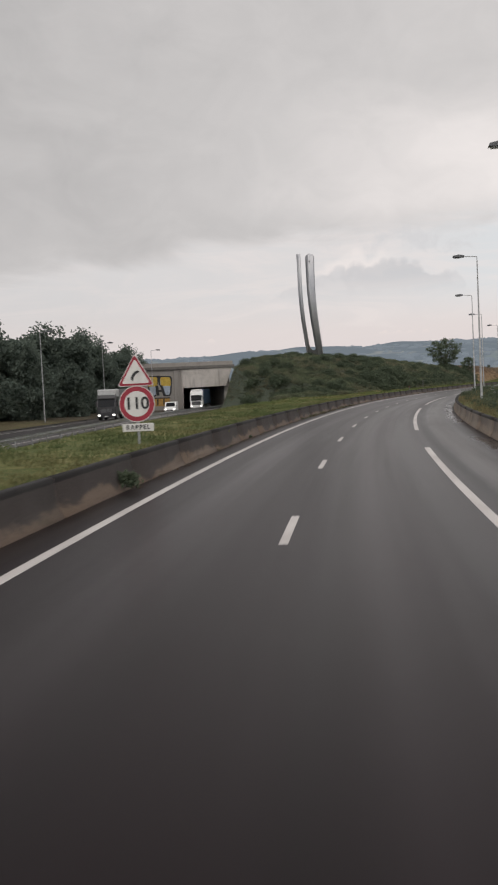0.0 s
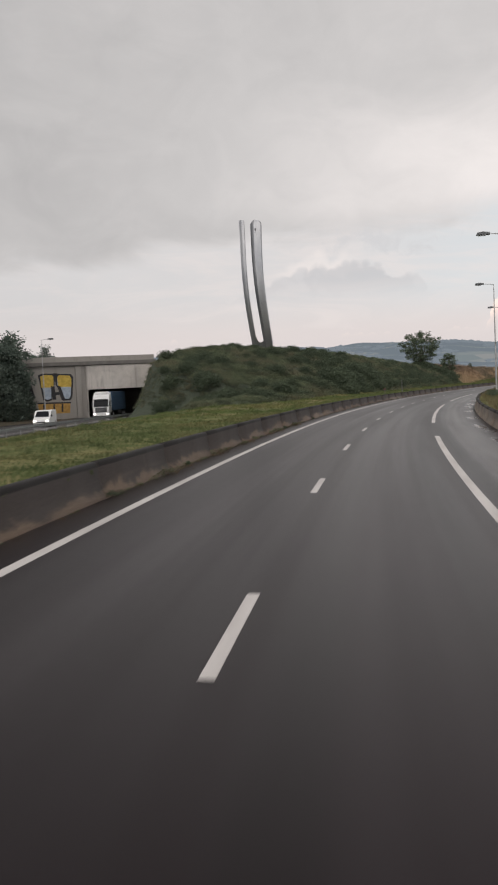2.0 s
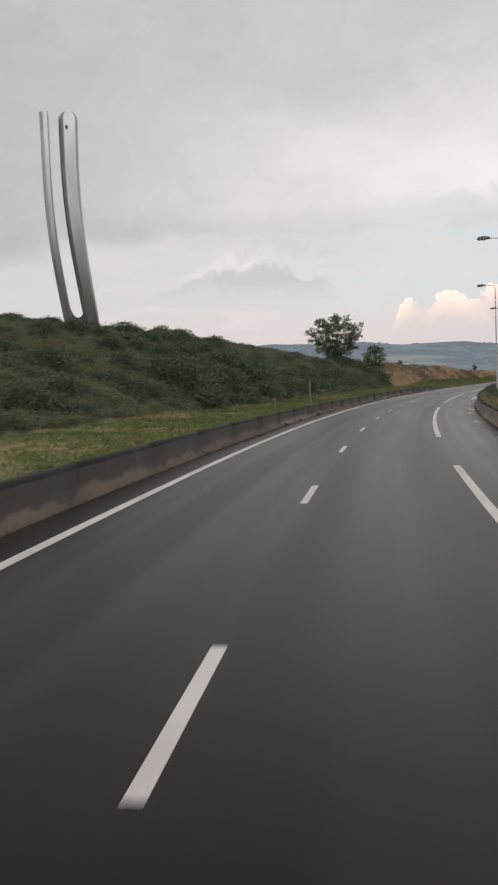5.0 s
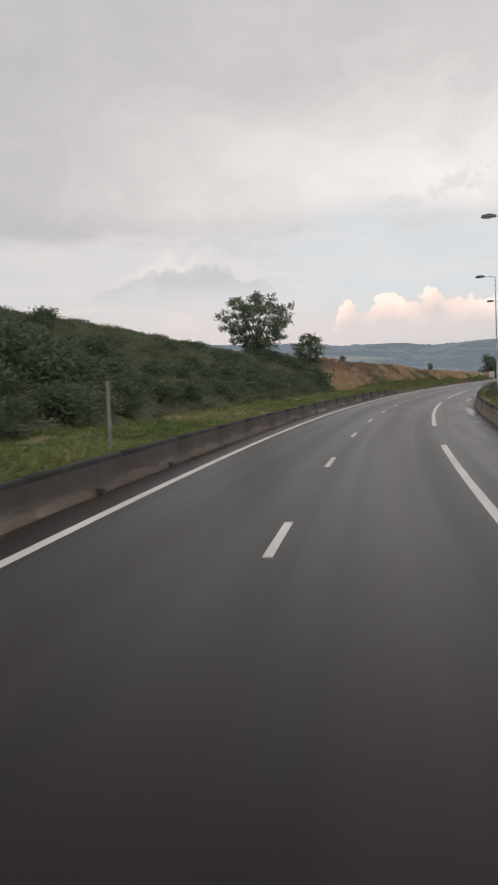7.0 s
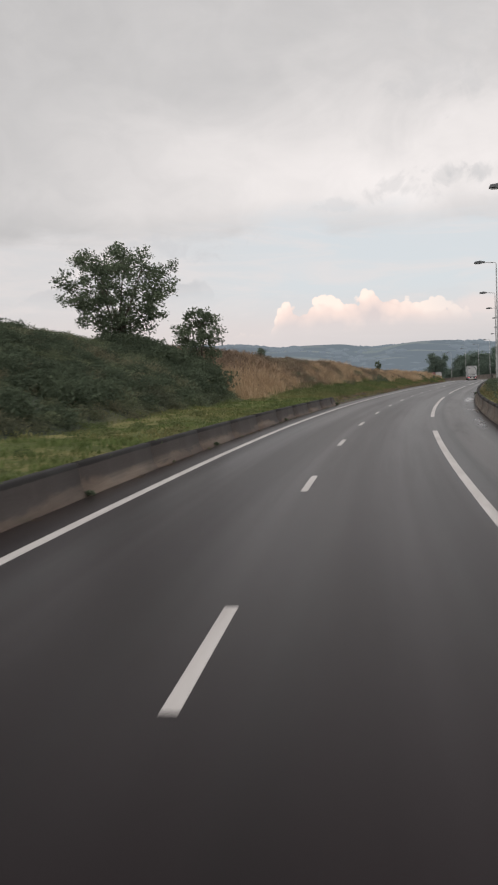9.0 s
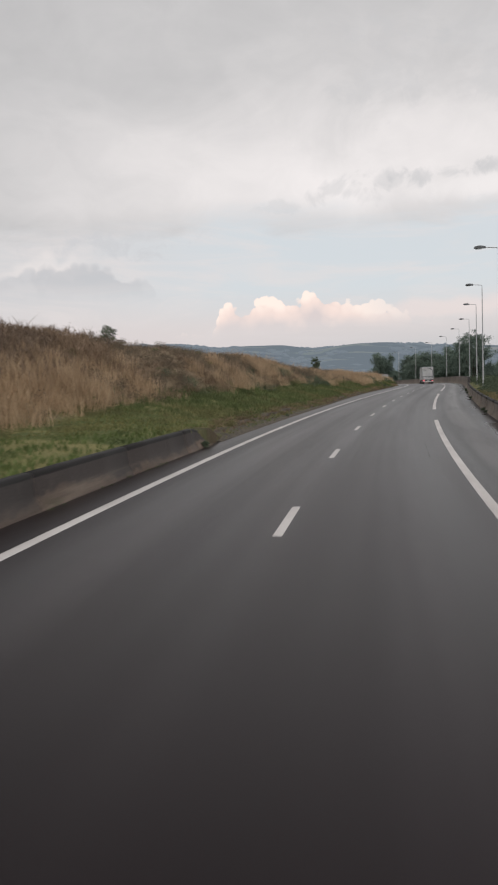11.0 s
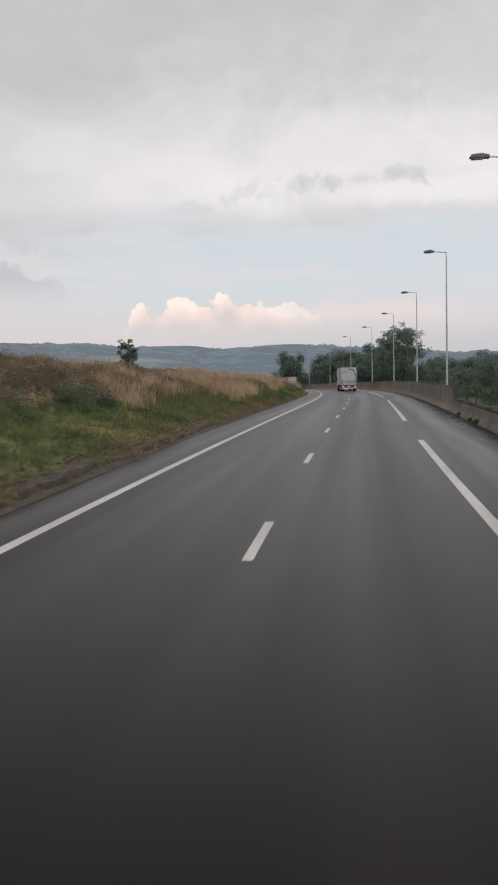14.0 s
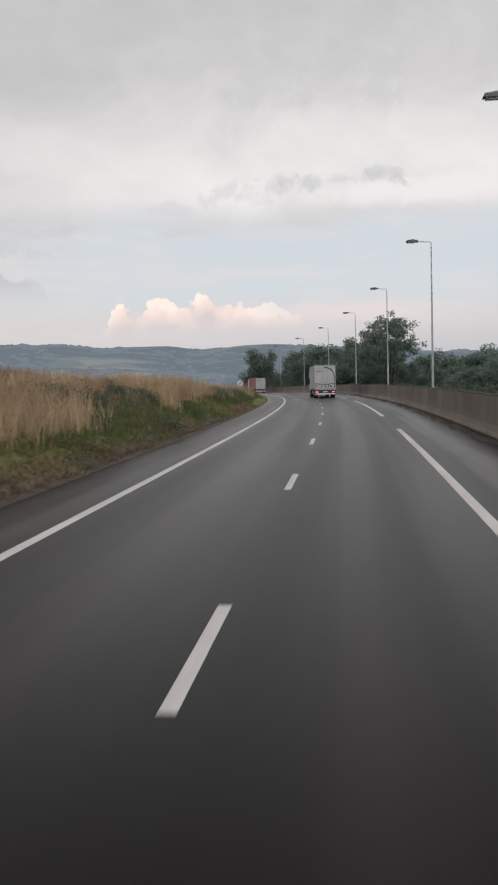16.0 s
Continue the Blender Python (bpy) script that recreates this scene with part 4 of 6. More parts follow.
# ---------------------------------------------------------------- overpass with painted wall
def build_overpass():
    owner = thing("overpass", pose(-20.3, 196.9, 0, 0, 0, 20.6), "concrete road overpass with a wide dark opening and spray-painted abutment", "bridge", kind="structure")
    # face beam over the opening
    part("face_beam", prism([(-10.08, 3.75), (-0.85, 3.85), (0.72, 7.70), (-10.08, 7.62)], 0.0, 1.2), pale_concrete, owner, "pale concrete beam over the opening")
    part("abutment_wall", boxes((-40, -11.98, 0.25, 1.6, -2, 7.70, 0.03)), wall_concrete, owner, "grey concrete wall with spray paint")
    part("pilaster", boxes((-11.97, -11.08, 0.02, 1.5, -2, 7.70, 0.03)), wall_concrete, owner)
    part("wall_recess", boxes((-11.07, -10.30, 0.35, 1.4, -2, 7.70)), wall_concrete, owner)
    part("pilaster", boxes((-10.29, -10.09, 0.05, 1.4, -2, 7.70)), concrete, owner)
    part("deck", boxes((-42, 1.2, -0.25, 16, 7.72, 8.30, 0.02)), dark_concrete, owner, "dark brownish grey edge of the deck")
    part("parapet", boxes((-42, 1.0, 0.35, 0.65, 8.304, 9.15, 0.03)), wall_concrete, owner, "grey concrete parapet above the dark deck edge")
    part("far_parapet", boxes((-42, 1.0, 15.4, 15.7, 8.304, 9.40, 0.03)), concrete, owner)
    part("tunnel_wall", boxes((-11.2, -10.09, 1.41, 45, -2, 7.7)), concrete, owner)
    part("tunnel_wall", boxes((-0.9, 0.4, 1.3, 45, -2, 7.7)), concrete, owner)
    part("soffit", boxes((-10.08, -0.91, 1.25, 45, 4.3, 7.7)), concrete, owner)
    # added end wall, no known part: shuts out light so the opening stays dark
    part("tunnel_end", boxes((-10.08, -0.91, 44, 45, -2, 4.29)), concrete, owner)

    # spray paint, flat on the wall
    def blot(name, outline, mat, lift, label=""):
        part(name, prism(outline, 0.25 - lift, 0.25 - lift + 0.003), mat, owner, label)
    left = [(-17.85, 6.35), (-17.3, 6.62), (-15.5, 6.55), (-15.22, 6.25), (-15.3, 4.75), (-15.75, 4.45), (-15.85, 2.35), (-16.6, 2.12), (-17.2, 2.40)]
    right = [(-15.12, 6.15), (-14.8, 6.50), (-12.65, 6.38), (-12.3, 5.9), (-12.6, 2.8), (-12.95, 2.2), (-14.2, 2.2), (-14.85, 4.3), (-15.18, 4.75)]
    for shape in (left, right):
        cx, cz = sum(p[0] for p in shape) / len(shape), sum(p[1] for p in shape) / len(shape)
        inner = [(cx + (x - cx) * 0.78, cz + (z - cz) * 0.88) for x, z in shape]
        blot("paint_outline", shape, paint_black, 0.006, "black spray-painted outline")
        blot("paint_lower", inner, paint_blue, 0.012, "pale blue spray paint")
        upper = [p for p in inner if p[1] > 4.4]
        lo, hi = min(p[0] for p in upper), max(p[0] for p in upper)
        blot("paint_upper", sorted([p for p in upper if p[1] > 5.5]) + [(hi - 0.05, 4.35), (lo + 0.10, 4.40)], paint_yellow, 0.018, "yellow spray paint")
    # black legs and crossbar between the two painted panels
    blot("paint_leg", [(-15.95, 4.55), (-15.35, 4.55), (-15.15, 2.45), (-15.75, 2.40)], paint_black, 0.022)
    blot("paint_leg", [(-14.95, 4.55), (-14.45, 4.55), (-13.75, 2.30), (-14.35, 2.30)], paint_black, 0.022)
    blot("paint_crossbar", [(-15.40, 3.60), (-14.60, 3.60), (-14.50, 3.15), (-15.30, 3.15)], paint_black, 0.026)
    blot("paint_notch", [(-15.45, 6.60), (-14.85, 6.60), (-15.10, 5.20), (-15.22, 5.20)], paint_black, 0.022)
    blot("paint_block", [(-18.1, 2.0), (-13.0, 1.9), (-13.1, 0.2), (-17.9, 0.2)], paint_orange, 0.006, "orange spray-painted block")
    for x in (-17.3, -15.7, -14.4):
        blot("paint_bar", [(x, 1.7), (x + 0.28, 1.7), (x + 0.2, 0.4), (x - 0.05, 0.4)], paint_black, 0.010)
    blot("paint_bar", [(-18.2, 2.05), (-12.9, 1.95), (-12.9, 1.72), (-18.2, 1.82)], paint_black, 0.014)
    blot("paint_outline", [(-19.9, 4.4), (-18.9, 4.9), (-18.5, 3.1), (-19.1, 1.9), (-20.2, 1.6), (-19.3, 3.0)], paint_black, 0.006)
    blot("paint_lower", [(-21.0, 3.6), (-19.8, 3.8), (-19.5, 3.1), (-20.2, 2.2), (-21.2, 2.3)], paint_blue, 0.006)


build_overpass()


# ---------------------------------------------------------------- tall steel sculpture
def lean(z):
    """Strands' swing towards the road, made up so low fronts mirror dark land."""
    return -0.20 * z + 0.0066 * z * z


def bent_beam(path, widths, depth, left_chamfer=0.3):
    """A box beam bent along (x, z) points; widths along x."""
    bm = bmesh.new()
    rings = []
    for (x, z), w in zip(path, widths):
        half, c, b = w / 2, 0.10 * w, left_chamfer * w
        section = [(-half + b, -depth / 2), (half - c, -depth / 2), (half, -depth / 2 + c), (half, depth / 2 - c), (half - c, depth / 2), (-half + c, depth / 2), (-half, depth / 2 - c), (-half, -depth / 2 + b)]
        rings.append([bm.verts.new((x + u, v + lean(z), z)) for u, v in section])
    for a, b in zip(rings, rings[1:]):
        for i in range(8):
            j = (i + 1) % 8
            bm.faces.new((a[i], a[j], b[j], b[i]))
    bm.faces.new(rings[0][::-1]), bm.faces.new(rings[-1])
    return bm


def dense(points, count=40):
    z = np.array([p[1] for p in points], float)
    x = np.array([p[0] for p in points], float)
    zz = np.linspace(z[0], z[-1], count)
    co = np.polyfit(z, x, 4)
    return [(float(np.polyval(co, v)), float(v)) for v in zz]


def build_sculpture():
    owner = thing("sculpture", pose(-3.5, 216.7, 10.8, 0, 0, 2.0), "tall bent steel sculpture like an open needle on the mound", "sculpture")
    left = dense([(0.05, -1.5), (0.0, 0), (-0.34, 1.7), (-0.8, 5.2), (-1.13, 8.7), (-1.35, 12.1), (-1.42, 15.6), (-1.5, 19.1), (-1.5, 22.5)])
    right = dense([(2.55, -1.5), (2.46, 0), (2.23, 1.7), (1.77, 5.2), (1.44, 8.7), (1.15, 12.1), (1.04, 15.6), (1.03, 19.1), (1.06, 21.5)])
    part("thin_strand", bent_beam(left, [0.95] * len(left), 0.9, 0.45), sculpture_steel, owner)
    widths = [1.62 + 0.42 * max(0.0, z) / 21.5 for x, z in right]
    cx, cz = right[-1]
    for a in np.radians(np.arange(10, 89, 8)):
        right.append((cx, cz + 0.95 * math.sin(a)))
        widths.append(2.04 * math.cos(a))
    part("broad_strand", bent_beam(right, widths, 1.2), sculpture_steel, owner, "broad strand with a rounded top")
    hole = [(cx - 0.12 + 0.15 * math.cos(a), cz - 0.85 + 0.24 * math.sin(a)) for a in np.linspace(0, 2 * math.pi, 14, endpoint=False)]
    # no opening is cut: a dark disc stands in for the shaded hole
    part("eye_hole", prism(hole, -0.645 + lean(cz - 0.85), -0.60 + lean(cz - 0.85)), dark_plastic, owner, "dark disc in place of the small eye hole near the top")
    foot = [(0.30, -1.5), (2.0, -1.5), (1.62, 0.9), (1.35, 0.50), (1.0, 0.38), (0.65, 0.55), (0.35, 1.1), (0.10, 1.8)]
    web = part("joining_foot", prism(foot, -0.40, 0.40), sculpture_steel, owner)
    for v in web.data.vertices:
        v.co.y += lean(v.co.z)


build_sculpture()


# ---------------------------------------------------------------- lamp posts
def build_lamp(m, label, arm=1.48, height=11.9):
    owner = thing("street_lamp", m, label, "street lamp", "lamp posts along the motorway")
    bm = bmesh.new()
    rod(bm, (0, 0, -1.2), (0, 0, 3.2), 0.095, 0.088, 12)
    rod(bm, (0, 0, 3.2), (0, 0, height - 0.25), 0.080, 0.045, 12)
    part("pole", bm, lamp_grey, owner, smooth=False)
    bm = bmesh.new()
    pts = [(0, height - 0.35), (0, height + 0.03), (-0.06, height + 0.09), (-arm + 0.45, height + 0.17)]
    for a, b in zip(pts, pts[1:]):
        rod(bm, (a[0], 0, a[1]), (b[0], 0, b[1]), 0.036, 0.032, 8)
    part("arm", bm, lamp_grey, owner)
    head = part("lamp_head", prism([(-arm - 0.42, height + 0.12), (-arm + 0.5, height + 0.10), (-arm + 0.5, height + 0.24), (-arm + 0.1, height + 0.33), (-arm - 0.35, height + 0.27)], -0.17, 0.17, 0.012), lamp_dark, owner, "flat dark grey lamp head")
    part("lens", prism([(-arm - 0.30, height + 0.05), (-arm + 0.2, height + 0.05), (-arm + 0.24, height + 0.098), (-arm - 0.34, height + 0.098)], -0.12, 0.12, 0.012), lens_glass, head, "clear lamp lens")
    return owner


first = None
for k in range(-3, 15):
    s = 112.0 + 35.4 * k
    g = ground_at(s, -8.6 if s < 350 else -8.4)
    base = float(np.interp(s, SG, RZ)) + np.interp(s, [100, 200, 250, 325, 360, 395, 430], [0.0, 0.1, -0.2, -0.05, 0.20, 0.50, 0.35])
    m = pose(float(g[0]), float(g[1]), float(base), 0, 0, heading(s))
    if first is None:
        first = build_lamp(m, "tall grey motorway lamp post with one arm over the shoulder")
    else:
        copy_thing(first, m)
for x, y in ((-37.0, 121.0), (-36.5, 152.5), (-34.5, 184.5), (-36.5, 88.0)):
    copy_thing(first, pose(x, y, -0.5, 0, 0, 180))


# ---------------------------------------------------------------- road signs
def text_part(body, size, centre, parent, mat, name="lettering", narrow=1.0, spacing=1.0):
    cu = bpy.data.curves.new(name, "FONT")
    cu.body, cu.size, cu.extrude, cu.align_x, cu.align_y = body, size, 0.004, "CENTER", "CENTER"
    cu.offset, cu.space_character = size * 0.022, spacing
    tmp = bpy.data.objects.new(name, cu)
    me = bpy.data.meshes.new_from_object(tmp)
    bpy.data.objects.remove(tmp)
    me.transform(Matrix.Translation(centre) @ Matrix.Rotation(radians(90), 4, "X") @ Matrix.Diagonal((narrow, 1, 1, 1)))
    me.materials.append(mat)
    ob = part_mesh(name, me, parent)
    return ob


def disc(radius, y0, y1, cz, sides=48):
    return prism([(radius * math.cos(a), cz + radius * math.sin(a)) for a in np.linspace(0, 2 * math.pi, sides, endpoint=False)], y0, y1)


def rounded_triangle(r, cz, corner):
    pts = []
    for k in range(3):
        a = math.pi / 2 + k * 2 * math.pi / 3
        cx, cy = (r - 2 * corner) * math.cos(a), cz + (r - 2 * corner) * math.sin(a)
        for b in np.linspace(-math.pi / 3, math.pi / 3, 7):
            pts.append((cx + corner * math.cos(a + b), cy + corner * math.sin(a + b)))
    return pts


def build_speed_sign():
    g = ground_at(33.0, 6.72)
    owner = thing("speed_sign", pose(float(g[0]), float(g[1]), float(g[2]), 0, 0, heading(33) + 4), "grey post with bend triangle, red speed disc and reminder plate", "road sign")
    zc = 2.02 - float(g[2]) + 0.10
    bm = bmesh.new()
    box(bm, -0.04, 0.04, 0.03, 0.11, -0.5, zc + 1.75, 0.008)
    part("post", bm, galvanised, owner)
    plate = part("speed_disc", disc(0.645, -0.016, 0.02, zc), sign_white, owner, "red-rimmed speed limit disc")
    part("red_ring", disc(0.62, -0.0205, -0.0165, zc), sign_red, plate, "crimson ring")
    part("disc_face", disc(0.455, -0.026, -0.021, zc), sign_white, plate, "white disc face")
    text_part("110", 0.60, (0, -0.034, zc), plate, sign_black, narrow=1.0, spacing=0.98)
    zt = zc + 1.02
    tri = part("warning_triangle", prism(rounded_triangle(0.77, zt, 0.06), -0.016, 0.02), sign_white, owner, "red-rimmed warning triangle")
    part("red_border", prism(rounded_triangle(0.73, zt, 0.055), -0.0205, -0.0165), sign_red, tri, "crimson border")
    part("triangle_face", prism(rounded_triangle(0.585, zt, 0.045), -0.026, -0.021), sign_white, tri, "white triangle face")
    # bend-to-the-right arrow
    arc = [(-0.13 + 0.30 * (1 - math.cos(a)), zt - 0.17 + 0.32 * math.sin(a)) for a in np.linspace(0, math.pi / 2 * 0.92, 10)]
    outer = [(x - 0.035, z + 0.02) for x, z in arc]
    inner = [(x + 0.045, z - 0.045) for x, z in arc]
    part("bend_arrow", prism(outer + inner[::-1], -0.031, -0.027), sign_black, tri, "black curved arrow")
    tag = part("reminder_plate", boxes((-0.56, 0.56, -0.02, 0.02, zc - 0.98, zc - 0.70, 0.008)), sign_white, owner, "white reminder plate")
    text_part("RAPPEL", 0.235, (0, -0.028, zc - 0.84), tag, sign_black, narrow=0.92, spacing=1.28)
    for z in (zc - 0.3, zc + 0.3, zt - 0.2):
        part("bracket", boxes((-0.12, 0.12, 0.02, 0.05, z - 0.03, z + 0.03)), galvanised, owner)


build_speed_sign()


def build_round_sign(s, d, zc, label, striped, radius=0.46):
    g = ground_at(s, d)
    owner = thing("round_sign", pose(float(g[0]), float(g[1]), float(g[2]), 0, 0, heading(s) + 4), label, "road sign")
    bm = bmesh.new()
    rod(bm, (0, 0.06, -0.4), (0, 0.06, zc + 0.4), 0.04, 0.04, 8)
    part("post", bm, galvanised, owner)
    plate = part("sign_disc", disc(radius, -0.02, 0.02, zc, 32), sign_white, owner, "white round sign face")
    if striped:
        for k in range(-2, 3):
            c, sn = math.cos(radians(60)), math.sin(radians(60))
            q = [(-0.36, k * 0.09 - 0.02), (0.36, k * 0.09 - 0.02), (0.36, k * 0.09 + 0.02), (-0.36, k * 0.09 + 0.02)]
            part("stripe", prism([(x * c - z * sn, zc + x * sn + z * c) for x, z in q], -0.026, -0.021), lamp_dark, plate)


build_round_sign(532.0, 8.9, 1.9, "white round end-of-limit sign with grey stripes on the verge", True, 0.56)
build_round_sign(536.0, -6.2, 1.75, "pale grey round sign in front of the parapet wall", False, 0.60)


def build_marker_post(s, d, h, label, red):
    g = ground_at(s, d)
    owner = thing("marker_post", pose(float(g[0]), float(g[1]), float(g[2]), 0, 0, heading(s)), label, "marker post")
    bm = bmesh.new()
    rod(bm, (0, 0, -0.3), (0, 0, h), 0.055, 0.05, 10)
    part("post", bm, post_grey, owner)
    if red:
        part("plate", boxes((-0.16, 0.16, -0.07, -0.055, h - 0.16, h + 0.04, 0.004)), rusty_red, owner, "small faded red plate")
    else:
        bm = bmesh.new()
        rod(bm, (0, 0, h), (0, 0, h + 0.05), 0.06, 0.03, 10)
        part("cap", bm, post_grey, owner)


build_marker_post(182.4, 5.65, 1.82, "slim pale grey post standing in the grass", False)
build_marker_post(173.5, 6.7, 0.75, "short post with a small faded red plate", True)


# ---------------------------------------------------------------- vehicles
def wheel_pair(owner, y, r=0.5, half=1.22, width=0.33, rim=True):
    for side in (-1, 1):
        x0, x1 = side * (half - width), side * half
        bm = bmesh.new()
        rod(bm, (x0, y, r), (x1, y, r), r, r, 24)
        bmesh.ops.bevel(bm, geom=[e for e in bm.edges if abs((e.verts[0].co - e.verts[1].co).x) < 1e-5], offset=0.04, segments=2, affect="EDGES")
        w = part("wheel", bm, black_rubber, owner, "black rubber tyre")
        bm = bmesh.new()
        rod(bm, (side * (half - 0.05), y, r), (side * (half + 0.012), y, r), r * 0.56, r * 0.50, 16)
        part("rim", bm, lamp_grey, w, "grey steel rim")


def build_truck(m, label, box_mat, cab_mat, graphics=False, length=13.6, lit="rear", door_mat=None, roof_mat=None):
    """Articulated lorry; y forward, rear doors at y = 0."""
    o = thing("lorry", m, label, "lorry")
    L = length
    part("trailer_box", boxes((-1.275, 1.275, 0.06, L, 1.12, 3.98, 0.03)), box_mat, o)
    rear = boxes((-1.27, -0.012, 0.0, 0.055, 1.16, 3.92, 0.008))
    part("rear_door", rear, door_mat or box_mat, o)
    part("rear_door", boxes((0.012, 1.27, 0.0, 0.055, 1.16, 3.92, 0.008)), door_mat or box_mat, o)
    for x in (-0.95, -0.30, 0.30, 0.95):
        bm = bmesh.new()
        rod(bm, (x, -0.02, 1.05), (x, -0.02, 3.9), 0.018, 0.018, 6)
        part("lock_bar", bm, galvanised, o)
    part("rear_frame", boxes((-1.29, 1.29, -0.01, 0.10, 3.92, 4.02, 0.01), (-1.29, -1.24, -0.01, 0.10, 1.0, 3.92), (1.24, 1.29, -0.01, 0.10, 1.0, 3.92), (-1.29, 1.29, -0.01, 0.10, 0.98, 1.12)), lamp_dark if not graphics else galvanised, o)
    part("chassis", boxes((-0.5, -0.35, 0.2, L + 2.4, 0.72, 1.10), (0.35, 0.5, 0.2, L + 2.4, 0.72, 1.10), (-0.5, 0.5, 1.2, 1.4, 0.75, 1.0)), dark_plastic, o)
    part("side_guard", boxes((-1.24, -1.20, 4.6, 8.6, 0.45, 0.98, 0.01)), dark_plastic, o)
    part("side_guard", boxes((1.20, 1.24, 4.6, 8.6, 0.45, 0.98, 0.01)), dark_plastic, o)
    part("bumper", boxes((-1.22, 1.22, -0.02, 0.14, 0.42, 0.56, 0.015)), sign_white, o, "white rear bumper")
    panel = part("light_panel", boxes((-1.25, 1.25, 0.02, 0.12, 0.58, 1.10, 0.01)), dark_plastic, o, "dark panel with tail lamps")
    for x in (-1.0, 1.0):
        part("tail_lamp", boxes((x - 0.16, x + 0.16, 0.0, 0.022, 0.70, 0.81, 0.005)), red_lamp if lit == "rear" else sign_red, panel, "lit red tail lamp" if lit == "rear" else "red tail lamp")
    part("number_plate", boxes((-0.26, 0.26, 0.004, 0.02, 0.70, 0.81)), sign_white, panel, "white plate")
    for x in (-1.08, 1.08):
        part("mud_flap", boxes((x - 0.2, x + 0.2, 0.55, 0.57, 0.25, 0.95)), dark_plastic, o)
    for y in (1.3, 2.6, 3.9):
        wheel_pair(o, y)
    for y in (L - 0.9, L + 2.1):
        wheel_pair(o, y, 0.51)
    if graphics:
        a = np.linspace(0, 1, 22)
        xs, zs = -0.05 + 1.30 * np.sin(a * 1.62), 3.80 - 0.10 * a - 1.75 * a ** 2.4
        out = [(float(x), float(z)) for x, z in zip(xs, zs)]
        inn = [(float(x) - 0.10, float(z) - 0.15) for x, z in zip(xs, zs)]
        part("door_graphic", prism([(min(x, 1.235), z) for x, z in out] + [(min(x, 1.22), z) for x, z in inn[::-1]], -0.008, -0.002), lamp_dark, o, "dark curved stripe printed on the doors")
        b = np.linspace(-1.22, 1.22, 20)
        low = [(float(x), 1.72 + 0.12 * (x / 1.2) ** 2) for x in b]
        part("door_graphic", prism(low + [(x, z - 0.10) for x, z in low[::-1]], -0.008, -0.002), lamp_dark, o, "dark curved stripe printed on the doors")
        for x, w, h in ((-1.12, 0.10, 0.42), (-0.45, 0.16, 0.20), (0.05, 0.16, 0.26), (0.40, 0.12, 0.40), (0.70, 0.20, 0.26), (1.10, 0.12, 0.50)):
            part("door_mark", boxes((x - w / 2, x + w / 2, -0.007, -0.003, 1.28, 1.28 + h)), lamp_dark, o)
        part("door_mark", boxes((-1.05, -0.45, -0.007, -0.003, 3.18, 3.30)), grey_tarp, o)
        for k in range(12):
            part("side_batten", boxes((-1.286, -1.274, 0.5 + k * 1.1, 0.56 + k * 1.1, 1.15, 3.95)), galvanised, o)
    # tractor
    y0, y1 = L + 0.55, L + 2.85
    cab = part("cab", prism([(y0, 0.95), (y1 - 0.02, 0.55), (y1 + 0.10, 0.60), (y1 + 0.10, 1.7), (y1 - 0.18, 2.75), (y1 - 0.50, 3.35), (y0 + 0.5, 3.82), (y0, 3.80)], -1.22, 1.22, 0.06), cab_mat, o)
    cab.data.transform(Matrix(((0, 1, 0, 0), (1, 0, 0, 0), (0, 0, 1, 0), (0, 0, 0, 1))))
    cab.data.flip_normals()
    wind = prism([(y1 + 0.115, 1.72), (y1 - 0.165, 2.72), (y1 - 0.195, 2.72), (y1 + 0.085, 1.72)], -1.08, 1.08)
    g = part("windscreen", wind, dark_glass, cab, "dark windscreen glass")
    g.data.transform(Matrix(((0, 1, 0, 0), (1, 0, 0, 0), (0, 0, 1, 0), (0, 0, 0, 1))))
    part("sun_visor", boxes((-1.05, 1.05, y1 - 0.2, y1 + 0.02, 2.74, 2.86, 0.02)), dark_plastic, cab)
    part("grille", boxes((-0.85, 0.85, y1 + 0.10, y1 + 0.13, 0.90, 1.62, 0.01)), dark_plastic, cab, "black radiator grille")
    for k in range(4):
        part("grille_bar", boxes((-0.72, 0.72, y1 + 0.13, y1 + 0.145, 1.05 + k * 0.13, 1.08 + k * 0.13)), galvanised, cab)
    part("front_bumper", boxes((-1.23, 1.23, y1 - 0.2, y1 + 0.18, 0.35, 0.88, 0.05)), cab_mat, cab)
    for x in (-0.95, 0.95):
        part("head_lamp", boxes((x - 0.16, x + 0.16, y1 + 0.18, y1 + 0.20, 0.58, 0.78, 0.01)), head_lamp if lit == "front" else lens_glass, cab, "lit headlamp" if lit == "front" else "headlamp")
        part("side_window", boxes((math.copysign(1.222, x), math.copysign(1.228, x), y0 + 1.1, y1 - 0.25, 1.75, 2.60, 0.0)), dark_glass, cab)
        part("mirror", boxes((x * 1.38 - 0.1, x * 1.38 + 0.1, y1 - 0.15, y1 - 0.05, 1.75, 2.5, 0.02)), dark_plastic, cab)
    part("number_plate", boxes((-0.26, 0.26, y1 + 0.182, y1 + 0.19, 0.45, 0.55)), sign_white, cab, "white plate")
    part("roof_fairing", boxes((-1.0, 1.0, y0 + 0.1, y0 + 1.3, 3.50, 3.97, 0.10)) if not roof_mat else boxes((-1.235, 1.235, y0 - 0.01, y1 - 0.45, 2.9, 3.97, 0.12)), roof_mat or cab_mat, cab)
    return o


def on_lane(s, d):
    p = on_road(s, d)
    return pose(float(p[0]), float(p[1]), float(p[2]), 0, 0, heading(s + 4))


